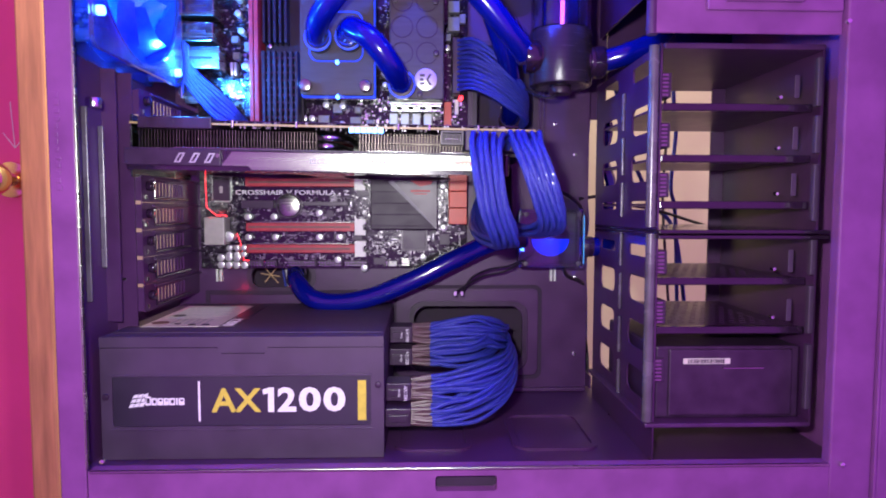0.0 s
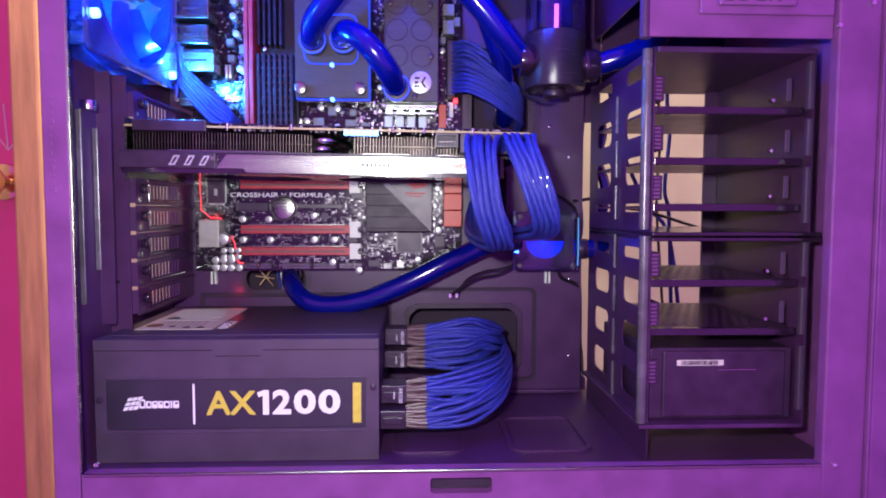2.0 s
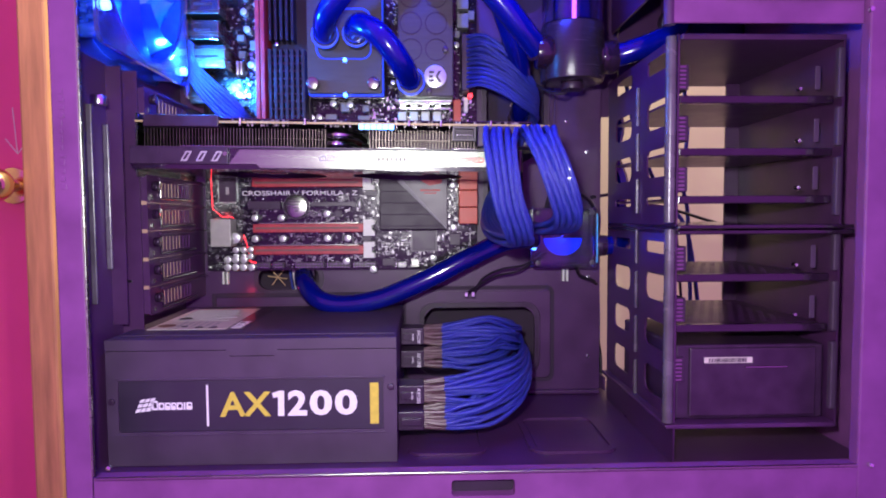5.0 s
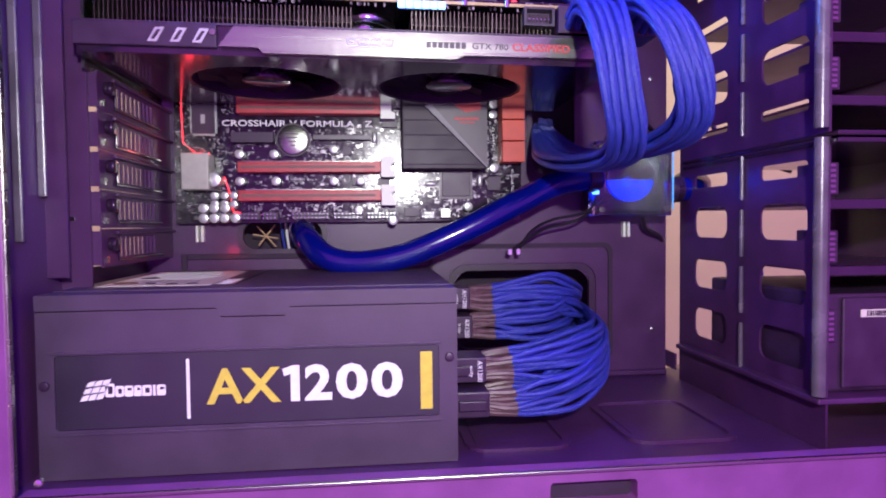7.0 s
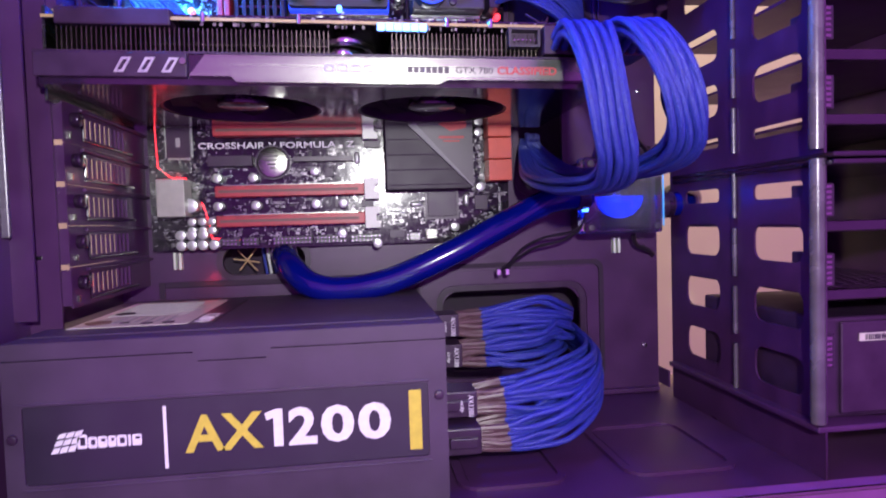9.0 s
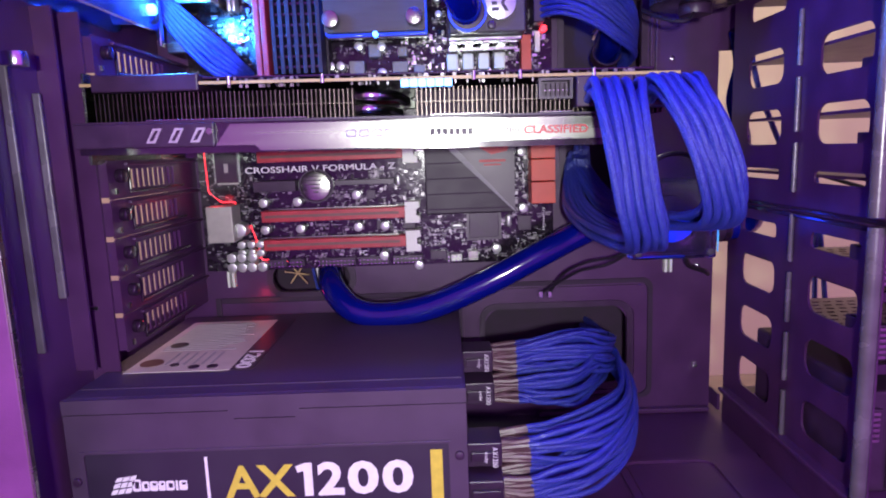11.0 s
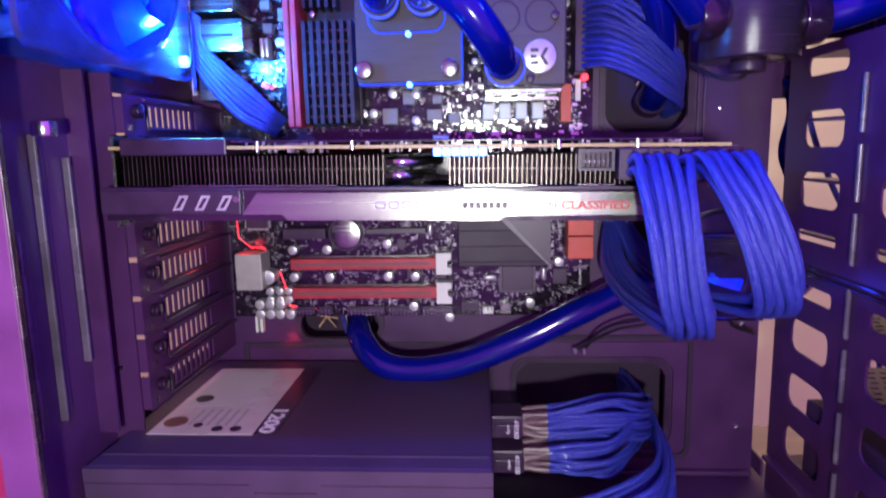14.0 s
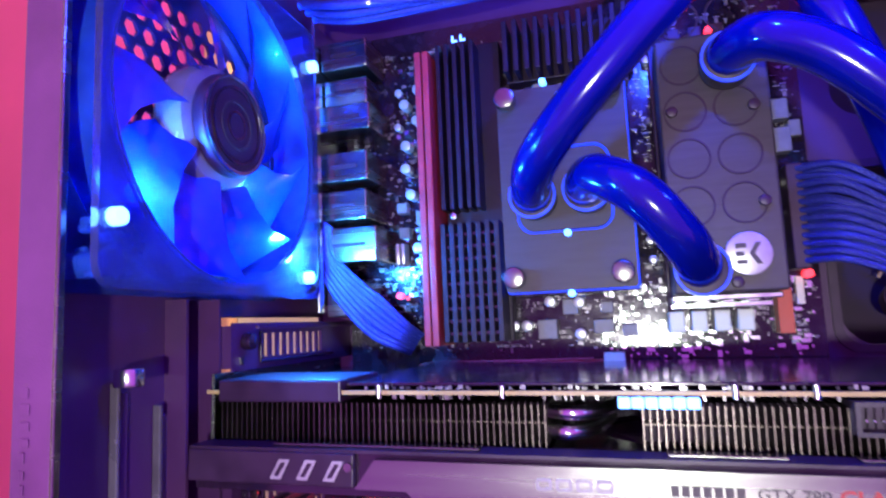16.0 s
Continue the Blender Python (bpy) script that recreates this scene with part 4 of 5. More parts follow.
part("lettering", lettering("SATA6G_56", lambda u, v, w: (0.0195 + v, Y0 - w, 0.1620 + u), 0.0160, 0.0018), PRINT, board)
part("lettering", lettering("SATA6G_12", lambda u, v, w: (0.0330 + v, Y0 - w, 0.1320 + u), 0.0160, 0.0018), PRINT, board)
part("lettering", lettering("PCIE_X16_1", facing(-0.1150, Y0, 0.2340), 0.0160, 0.0016), PRINT, board)
for k in range(4):
    part("maker_mark", box(-0.1310 + 0.0062 * k, -0.1258 + 0.0062 * k, Y0 - 0.0001, Y0, 0.1945, 0.1975), PRINT, board)
cell = part("coin_cell", rod((-0.1195, Y0 - 0.0035, 0.1680), "y", 0.0100, 0.0034, 40, bevel=0.0006), STEEL, board, "round silver coin battery", True)
part("holder", ring((-0.1195, Y0 - 0.0020, 0.1680), "y", 0.0104, 0.0114, 0.0040, 40), BLACK, cell)
for k in range(4):
    part("print_bar", box(-0.1255 + 0.0015 * k, -0.1155 - 0.0007 * k, Y0 - 0.0055, Y0 - 0.00525, 0.1715 - 0.0026 * k, 0.1724 - 0.0026 * k), PLATE, cell)
chip("port_box", -0.1900, -0.1728, 0.1335, 0.1575, 0.0180, SHELL, "square silver connector shell", 0.0006)
chip("controller_chip", -0.0170, 0.0030, 0.1290, 0.1460, 0.0028, BLACK)
part("chip_frame", sheet("xz", Y0 - 0.0014, Y0 - 0.0002, rect(-0.0188, 0.0048, 0.1272, 0.1478), [rect(-0.0168, 0.0028, 0.1292, 0.1458)]), PLATE, board)
for x0, x1, z0, z1 in ((0.0160, 0.0250, 0.1330, 0.1430), (-0.0420, -0.0330, 0.1710, 0.1760), (-0.0455, -0.0345, 0.1600, 0.1670), (-0.0860, -0.0800, 0.1580, 0.1640), (-0.0800, -0.0740, 0.1370, 0.1430), (-0.0590, -0.0480, 0.1770, 0.1830), (-0.0440, -0.0330, 0.1150, 0.1210), (-0.0620, -0.0540, 0.1370, 0.1420)):
    chip("small_chip", x0, x1, z0, z1, 0.0022, BLACK)
for x, z, up in ((0.0100, 0.1400, True), (-0.0250, 0.1378, False), (-0.0640, 0.1700, True), (-0.0300, 0.1900, False)):
    part("crystal", box(x - (0.0018 if up else 0.0042), x + (0.0018 if up else 0.0042), Y0 - 0.0036, Y0, z - (0.0042 if up else 0.0018), z + (0.0042 if up else 0.0018), 0.0016, segs=3), CAPM, board, "silver oval crystal can", True)


def capacitor(x, z, r=0.0032, h=0.0075):
    c = part("capacitor", rod((x, Y0 - h / 2, z), "y", r, h, 18, bevel=0.0005), CAPM, board, "round silver capacitor", True)
    return c


for x, z in ((-0.1550, 0.1580), (-0.1320, 0.1580), (-0.1550, 0.1397), (-0.1310, 0.1397), (-0.0920, 0.1397), (-0.0740, 0.1397), (-0.0920, 0.1615), (-0.0520, 0.1120), (0.0010, 0.1215), (0.0195, 0.1485), (0.0190, 0.1860), (-0.1530, 0.1990), (-0.0755, 0.1195)):
    capacitor(x, z, 0.0031)
capacitor(-0.1715, 0.1405, 0.0048, 0.0110)
for x in (-0.1720, -0.1655, -0.1595):
    for z in (0.1300, 0.1243):
        capacitor(x, z, 0.0027, 0.0070)
for x, z in ((-0.1790, 0.1215), (-0.1722, 0.1215), (-0.1650, 0.1215), (-0.1790, 0.1148), (-0.1722, 0.1148), (-0.1655, 0.1148), (-0.1585, 0.1148)):
    capacitor(x, z, 0.0033, 0.0085)
for x, z in ((-0.1040, 0.2450), (-0.0975, 0.2450), (-0.0850, 0.2570), (-0.0705, 0.2400), (-0.0705, 0.2560), (-0.1580, 0.3200), (-0.1600, 0.3480), (-0.1530, 0.3620), (-0.1605, 0.3350), (-0.1520, 0.3800), (-0.1600, 0.3720), (-0.1550, 0.2900), (-0.1050, 0.3100), (-0.1055, 0.3190), (-0.1060, 0.3280), (-0.1060, 0.3370), (-0.1065, 0.3460), (-0.1070, 0.3550), (-0.1050, 0.2990), (-0.1050, 0.2850), (-0.0850, 0.3700), (-0.0650, 0.3700)):
    capacitor(x, z, 0.0029, 0.0080)
for x0, x1, z0, z1, h in ((-0.0920, -0.0820, 0.2380, 0.2480, 0.0070), (-0.0790, -0.0710, 0.2500, 0.2580, 0.0060), (-0.0640, -0.0540, 0.2400, 0.2470, 0.0050), (0.0230, 0.0330, 0.3220, 0.3340, 0.0080), (0.0230, 0.0330, 0.3380, 0.3480, 0.0080), (-0.1560, -0.1490, 0.3030, 0.3110, 0.0060), (-0.0500, -0.0380, 0.3680, 0.3780, 0.0070)):
    chip("choke", x0, x1, z0, z1, h, CHOKE, "square metal choke", 0.0005)
# pin headers along the lower edge
for x0, n in ((-0.1560, 5), (-0.1410, 4), (-0.1210, 10), (-0.0930, 8), (-0.0700, 8), (-0.0330, 4)):
    hd = chip("pin_header", x0, x0 + 0.00254 * n, 0.1135, 0.1186, 0.0025, BLACK)
    for i in range(n):
        for z in (0.1147, 0.1172):
            part("pin", box(x0 + 0.0009 + 0.00254 * i, x0 + 0.0016 + 0.00254 * i, Y0 - 0.0085, Y0 - 0.0026, z - 0.0004, z + 0.0004), CHROME, hd)
chip("button", -0.0300, -0.0230, 0.1135, 0.1180, 0.0040, WHITE, "small white switch")
chip("button", -0.0185, -0.0115, 0.1140, 0.1205, 0.0060, STEEL, "square push button")
# chipset heatsink
hs = part("chipset_heatsink", box(-0.0455, 0.0130, Y0 - 0.0150, Y0 - 0.001, 0.1470, 0.2180, 0.0008), HEAT, board, "black grooved chipset heatsink")
# groove shade drawn as dark strips on the flat heatsink face
for k in range(4):
    part("groove", box(-0.0450, -0.0290 + 0.0106 * (4 - k), Y0 - 0.0154, Y0 - 0.0149, 0.1500 + 0.0100 * k, 0.1507 + 0.0100 * k), DARK, hs)
part("face_plate", sheet("xz", Y0 - 0.0185, Y0 - 0.0151, [(-0.0280, 0.1905), (0.0128, 0.1480), (0.0128, 0.2178), (-0.0380, 0.2178), (-0.0380, 0.1960)]), PLATE, hs, "grey angled face plate")
part("bevel_edge", sheet("xz", Y0 - 0.0192, Y0 - 0.0151, [(-0.0300, 0.1892), (0.0126, 0.1474), (0.0128, 0.1483), (-0.0255, 0.1905)]), CHOKE, hs, "bright bevelled edge")
part("emblem", sheet("xz", Y0 - 0.0187, Y0 - 0.0184, [(-0.0120, 0.1910), (-0.0020, 0.1850), (0.0080, 0.1870), (0.0100, 0.1930), (0.0000, 0.1895)]), REDP, hs, "red emblem")
part("emblem", box(-0.0100, 0.0070, Y0 - 0.0187, Y0 - 0.0184, 0.1802, 0.1818), REDP, hs)
part("emblem", box(-0.0070, 0.0040, Y0 - 0.0187, Y0 - 0.0184, 0.1780, 0.1790), REDP, hs)
for k in range(4):
    z = 0.1520 + 0.0147 * k
    p = chip("data_port", 0.0237, 0.0395, z, z + 0.0141, 0.0165, SATA, "orange-red data port", 0.0005)
    part("socket", box(0.0290, 0.0392, Y0 - 0.0167, Y0 - 0.0164, z + 0.0015, z + 0.0126), SATA, p)
chip("front_port", 0.0195, 0.0258, 0.2370, 0.2600, 0.0090, SATA, "orange front port socket")
chip("white_tag", 0.0292, 0.0325, 0.2500, 0.2630, 0.0030, PRINT)
for k in range(4):
    x = -0.0250 + 0.0100 * k
    part("memory_latch", box(x - 0.0035, x + 0.0035, Y0 - 0.0140, Y0, 0.2390, 0.2490, 0.0008), WHITE, board, "white memory slot latch")
    part("memory_slot", box(x - 0.0030, x + 0.0030, Y0 - 0.0090, Y0, 0.2492, 0.3900, 0.0005), BLACK, board)
part("slot_frame", box(-0.0275, 0.0165, Y0 - 0.0165, Y0 - 0.0142, 0.2500, 0.2525, 0.0004), CHROME, board)
part("board_plug", box(0.0262, 0.0330, Y0 - 0.0200, Y0, 0.2655, 0.3135, 0.0006), BLACK, board, "black board power socket")
# regulator heatsink with fins and a red bar
vh = part("regulator_heatsink", box(-0.1360, -0.1035, Y0 - 0.0120, Y0 - 0.001, 0.2380, 0.3980, 0.0005), HEAT, board, "black finned regulator heatsink")
for k in range(7):
    x = -0.1352 + 0.0046 * k
    part("fin", box(x, x + 0.0026, Y0 - 0.0300, Y0 - 0.0121, 0.2385, 0.2980, 0.0003), HEAT, vh)
for k in range(5):
    x = -0.1352 + 0.0046 * k
    part("fin", box(x, x + 0.0022, Y0 - 0.0260, Y0 - 0.0121, 0.3060, 0.3950, 0.0003), HEAT, vh)
for k in range(9):
    part("cross_bar", box(-0.1350, -0.1055, Y0 - 0.0285, Y0 - 0.0270, 0.2420 + 0.0062 * k, 0.2436 + 0.0062 * k), GLOSS, vh)
part("screw", rod((-0.1285, Y0 - 0.0270, 0.3020), "y", 0.0018, 0.003, 12, bevel=0.0004), CHROME, vh, "", True)
for x in (-0.1450, -0.1408):
    part("red_bar", box(x, x + 0.0034, Y0 - 0.0320, Y0 - 0.001, 0.2370, 0.3900, 0.0006), RED, vh, "long red heatsink bar")
# rear ports
shield = part("port_shield", box(-0.2040, -0.2022, 0.5420, 0.5840, 0.2600, 0.4160, 0.0004), CHROME, board, "bright metal port shield")
part("shield_fold", box(-0.2000, -0.1982, 0.5350, 0.5400, 0.2560, 0.4160, 0.0004), CHROME, shield, "bright folded edge")
for z0, z1, x1, y in ((0.3900, 0.4060, -0.174, 0.548), (0.3710, 0.3860, -0.176, 0.552), (0.3540, 0.3685, -0.172, 0.545), (0.3260, 0.3420, -0.174, 0.545), (0.3050, 0.3210, -0.175, 0.545), (0.2820, 0.3010, -0.170, 0.545), (0.2540, 0.2720, -0.179, 0.550)):
    j = part("port_shell", box(-0.2015, x1, y, Y0, z0, z1, 0.0008), STEEL, board, "silver rear port shell")
    part("spring_slot", box(-0.1950, x1 - 0.006, y - 0.0003, y + 0.0001, (z0 + z1) / 2 - 0.001, (z0 + z1) / 2 + 0.001), DARK, j)
for x, z in ((-0.1665, 0.2870), (-0.1635, 0.2870)):
    part("crystal", box(x - 0.0013, x + 0.0013, 0.5660, Y0, z - 0.0060, z + 0.0060, 0.001), CAPM, board, "", True)
dig = chip("post_display", -0.1330, -0.1230, 0.3990, 0.4080, 0.0050, BLACK, "small lit number display")
for x in (-0.1310, -0.1262):
    for z in (0.4005, 0.4048):
        part("segment", box(x, x + 0.0030, Y0 - 0.0054, Y0 - 0.0051, z, z + 0.0010), GLOWW, dig)
        part("segment", box(x, x + 0.0009, Y0 - 0.0054, Y0 - 0.0051, z, z + 0.0036), GLOWW, dig)
# square controller chip with pins on all sides
qf = part("controller_chip", box(-0.1868, -0.1718, Y0 - 0.0026, Y0 - 0.0004, 0.1722, 0.1920, 0.0003), BLACK, board, "dark square controller chip")
for i in range(20):
    z = 0.1729 + 0.00097 * i
    part("pin", box(-0.1880, -0.1868, Y0 - 0.0012, Y0 - 0.0003, z - 0.0003, z + 0.0003), CAPM, qf)
    part("pin", box(-0.1718, -0.1706, Y0 - 0.0012, Y0 - 0.0003, z - 0.0003, z + 0.0003), CAPM, qf)
for i in range(15):
    x = -0.1861 + 0.00097 * i
    part("pin", box(x - 0.0003, x + 0.0003, Y0 - 0.0012, Y0 - 0.0003, 0.1710, 0.1722), CAPM, qf)
    part("pin", box(x - 0.0003, x + 0.0003, Y0 - 0.0012, Y0 - 0.0003, 0.1920, 0.1932), CAPM, qf)
part("print", box(-0.1808, -0.1780, Y0 - 0.00272, Y0 - 0.00262, 0.1790, 0.1850), GREYP, qf)
# red light line on the board
for a, b, w in (((-0.1942, 0.2010), (-0.1932, 0.1660), 0.0006), ((-0.1930, 0.1660), (-0.1850, 0.1592), 0.0006), ((-0.1850, 0.1592), (-0.1762, 0.1590), 0.0007), ((-0.1758, 0.1590), (-0.1750, 0.1540), 0.0008),
                ((-0.1665, 0.1430), (-0.1625, 0.1300), 0.0007), ((-0.1625, 0.1300), (-0.1610, 0.1190), 0.0007), ((-0.1610, 0.1190), (-0.1430, 0.1168), 0.0007)):
    part("light_line", sweep([Vector((a[0], Y0 - 0.0006, a[1])), Vector((b[0], Y0 - 0.0006, b[1]))], w * 0.5, 6), GLOWR, board, "red light line")
part("light_spot", rod((0.0345, Y0 - 0.0040, 0.2640), "y", 0.0021, 0.005, 12), GLOWR, board, "red light")
for x, z in ((0.0010, 0.3860), (0.0140, 0.3830), (-0.1650, 0.2640)):
    part("light_spot", rod((x, Y0 - 0.0100, z), "y", 0.0018, 0.004, 10), GLOWR, board, "red light")
lamp("board_led_light", (-0.185, 0.560, 0.160), 0.004, (1.0, 0.03, 0.05), 0.003)
lamp("board_led_light", (-0.165, 0.5770, 0.0915), 0.0035, (1.0, 0.03, 0.05), 0.003)

# countless tiny parts on the board
SMD = material("tiny_board_parts", (0.20, 0.195, 0.195), 0.25, 0.5, 0.1, 200, 0.0, spread=1.0)
TRACE = material("printed_marks", (0.26, 0.25, 0.28), 0.5, 0.0, 0.1, 200, 0.0, spread=0.7)
tiny, marks = Crumbs(), Crumbs()
clear = [(-0.1700, -0.0640, 0.1755, 0.1850), (-0.0470, 0.0140, 0.146, 0.22), (-0.106, -0.038, 0.262, 0.362), (-0.138, -0.103, 0.238, 0.40)]
count = 0
while count < 3600:
    x, z = random.uniform(-0.197, 0.039), random.choice((random.uniform(0.113, 0.205), random.uniform(0.232, 0.405)))
    if any(a < x < b and c < z < d for a, b, c, d in clear):
        continue
    count += 1
    lying = random.random() < 0.5
    u, v = random.choice(((0.00025, 0.0005), (0.0003, 0.0006), (0.0005, 0.0009), (0.0002, 0.0003), (0.0003, 0.0008), (0.0008, 0.0013)))
    if lying:
        u, v = v, u
    tiny.add(x - u, x + u, Y0 - random.uniform(0.0005, 0.0013), Y0, z - v, z + v)
    if random.random() < 0.6:
        marks.add(x - u * 1.9, x + u * 1.9, Y0 - 0.00012, Y0 - 0.00002, z + v * 1.5, z + v * 1.5 + 0.00035)
for k in range(110):
    x, z = random.uniform(-0.19, 0.03), random.choice((random.uniform(0.12, 0.20), random.uniform(0.235, 0.27)))
    n = random.randint(4, 9)
    if any(a < x < b and c < z < d for a, b, c, d in clear):
        continue
    for i in range(n):
        tiny.add(x + 0.0011 * i, x + 0.0011 * i + 0.0006, Y0 - 0.0008, Y0, z, z + 0.0016)
        tiny.add(x + 0.0011 * i, x + 0.0011 * i + 0.0006, Y0 - 0.0008, Y0, z + 0.0026, z + 0.0042)
tagged(part("component_clutter", tiny.mesh(), SMD, board, "tiny soldered parts"), kind="stuff")
tagged(part("board_print", marks.mesh(), TRACE, board, "fine white printed marks"), kind="stuff")

shiny = Crumbs()
for k in range(170):
    x, z = random.uniform(-0.060, 0.036), random.choice((random.uniform(0.227, 0.240), random.uniform(0.240, 0.262)))
    u, v = random.choice(((0.0004, 0.0007), (0.0007, 0.0004), (0.0010, 0.0016), (0.0016, 0.0009), (0.0006, 0.0006)))
    shiny.add(x - u, x + u, Y0 - random.uniform(0.0008, 0.0040), Y0, z - v, z + v)
for k in range(60):
    x, z = random.uniform(-0.166, -0.148), random.uniform(0.262, 0.395)
    u = random.uniform(0.0005, 0.0015)
    shiny.add(x - u, x + u, Y0 - random.uniform(0.001, 0.006), Y0, z - u, z + u)
tagged(part("component_clutter", shiny.mesh(), CHROME, board, "small bright soldered parts"), kind="stuff")

# ---- graphics card: built level, then let to sag a little ----
gpu = thing("graphics_card", "long black graphics card with silver trim and twin fans", "graphics card", (-0.0622, 0.455, 0.2237))
gb = part("circuit_board", box(-0.2050, 0.0810, 0.4555, 0.5740, 0.2228, 0.2244), PCB, gpu)
part("board_edge", box(-0.2053, 0.0812, 0.4545, 0.4554, 0.2229, 0.2243), EDGE, gb, "tan bare board edge")
part("back_plate", box(-0.1480, 0.0700, 0.4580, 0.5700, 0.2256, 0.2268, 0.0004), GLOSS, gpu, "glossy black back plate")
part("bridge_cover", box(-0.1995, -0.1482, 0.4535, 0.4900, 0.2200, 0.2282, 0.0008), BLACK, gpu, "black connector cover")
for x in (-0.1335, -0.0890, -0.0170, 0.0050, 0.0400):
    part("screw", rod((x, 0.4540, 0.2242), "z", 0.0011, 0.0042, 10), CHROME, gpu, "", True)
led = part("light_strip", box(-0.0520, -0.0270, 0.4530, 0.4545, 0.2190, 0.2230, 0.0005), BLACK, gpu, "row of white-blue lights")
for k in range(6):
    part("light", box(-0.0516 + 0.0041 * k, -0.0478 + 0.0041 * k, 0.4512, 0.4529, 0.2192, 0.2228, 0.0006), GLOWW, led)
for x0, x1, n in ((-0.1995, -0.0755, 58), (-0.0445, 0.0350, 37), (0.0370, 0.0780, 19)):
    fins = Crumbs()
    for i in range(n):
        x = x0 + (x1 - x0) * i / (n - 1)
        y = 0.4560 if x0 < 0.03 else 0.4700
        fins.add(x, x + 0.00045, y, 0.5600, 0.2060, 0.2196)
    for z in (0.2130,) if x0 < 0.03 else (0.2094,):
        fins.add(x0, x1, y + 0.0040, 0.5580, z, z + 0.0003)
    st = part("cooler_core", fins.mesh(), FIN, gpu, "thin aluminium cooling fins")
    tagged(st, kind="stuff")
    # dark box added to stand for the shade between the fins
    part("fin_gap_shade", box(x0 + 0.0005, x1 - 0.0005, y + 0.012, 0.5590, 0.2065, 0.2190), DARK, st)
for z, x0, x1 in ((0.2165, -0.0750, -0.0560), (0.2100, -0.0750, -0.0600)):
    part("heat_pipe", sweep(glide([(x0, 0.4640, z), ((x0 + x1) / 2, 0.4610, z), (x1, 0.4720, z + 0.0004), (x1 + 0.004, 0.5000, z)]), 0.0026, 12), CHROME, gpu, "bright heat pipe", True)
shroud = part("shroud", sheet("xy", 0.1905, 0.2045, rounded(-0.2045, 0.0620, 0.4450, 0.5700, 0.004), [disc(-0.1254, 0.5080, 0.0430, 40), disc(-0.0190, 0.5080, 0.0430, 40)]), GLOSS, gpu, "glossy black fan shroud")
part("top_lip", box(-0.2045, 0.0600, 0.4440, 0.4560, 0.2046, 0.2056), BLACK, shroud)
part("black_end", box(-0.2040, -0.1385, 0.4425, 0.4449, 0.1935, 0.2046, 0.0005), BLACK, shroud)
part("silver_trim", sheet("xz", 0.4405, 0.4449, [(-0.1372, 0.1938), (-0.1190, 0.1938), (-0.1165, 0.1912), (-0.0230, 0.1912), (-0.0190, 0.1932), (0.0480, 0.1936), (0.0520, 0.1962), (0.0420, 0.2034), (-0.1300, 0.2034)]), STEEL, shroud, "brushed silver trim")
for x0, x1 in ((-0.1720, -0.0960), (-0.0380, -0.0050), (0.0130, 0.0290)):
    part("bright_edge", box(x0, x1, 0.4475, 0.4530, 0.2057, 0.2066, 0.0003), STEEL, shroud)
for k in range(3):
    x = -0.1700 + 0.0102 * k
    part("slanted_slot", sheet("xz", 0.4420, 0.4426, [(x, 0.1955), (x + 0.0042, 0.1955), (x + 0.0078, 0.2022), (x + 0.0036, 0.2022)], [[(x + 0.0014, 0.1965), (x + 0.0033, 0.1965), (x + 0.0063, 0.2012), (x + 0.0044, 0.2012)]]), CAPM, shroud, "slanted bright slot")
part("hex_screw", rod((-0.1400, 0.4420, 0.2005), "y", 0.0016, 0.002, 6), STEEL, shroud)
for k in range(4):
    part("maker_mark", sheet("xz", 0.4402, 0.4404, rounded(-0.0768 + 0.0060 * k, -0.0720 + 0.0060 * k, 0.1962, 0.1998, 0.0008), [rounded(-0.0760 + 0.0060 * k, -0.0728 + 0.0060 * k, 0.1970, 0.1990, 0.0005)]), GREYP, shroud)
for k in range(7):
    part("maker_mark", box(-0.0380 + 0.0029 * k, -0.0358 + 0.0029 * k, 0.4402, 0.4404, 0.1963, 0.1994), BLOCK, shroud)
part("lettering", lettering("GTX 780", facing(-0.0152, 0.4404, 0.1963), 0.0182, 0.0031, 0.012), BLOCK, shroud, "grey model letters")
part("lettering", lettering("CLASSIFIED", facing(0.0050, 0.4404, 0.1960), 0.0295, 0.0038, 0.03), REDP, shroud, "red model letters")
for cx in (-0.1254, -0.0190):
    fan = part("cooling_fan", ring((cx, 0.5080, 0.1965), "z", 0.0415, 0.0428, 0.0110, 44), BLACK, gpu, "black cooling fan", True)
    part("hub", rod((cx, 0.5080, 0.1950), "z", 0.0140, 0.0060, 30, bevel=0.001), GLOSS, fan, "", True)
    for k in range(9):
        a = 2 * math.pi * k / 9
        bl = bmesh.new()
        vs = []
        for r, tw, dz in ((0.013, -0.10, 0.002), (0.027, 0.10, 0.0025), (0.040, 0.42, 0.003)):
            for s in (-1, 1):
                ang = a + tw + s * 0.22
                vs.append(bl.verts.new((cx + r * math.cos(ang), 0.5080 + r * math.sin(ang), 0.1965 + s * dz)))
        bl.faces.new((vs[0], vs[1], vs[3], vs[2]))
        bl.faces.new((vs[2], vs[3], vs[5], vs[4]))
        bmesh.ops.solidify(bl, geom=bl.faces[:], thickness=0.0007)
        part("blade", bl, BLACK, fan)
part("bracket", box(-0.2072, -0.2058, 0.4600, 0.5740, 0.1860, 0.2300), STEEL, gpu, "metal mounting bracket")
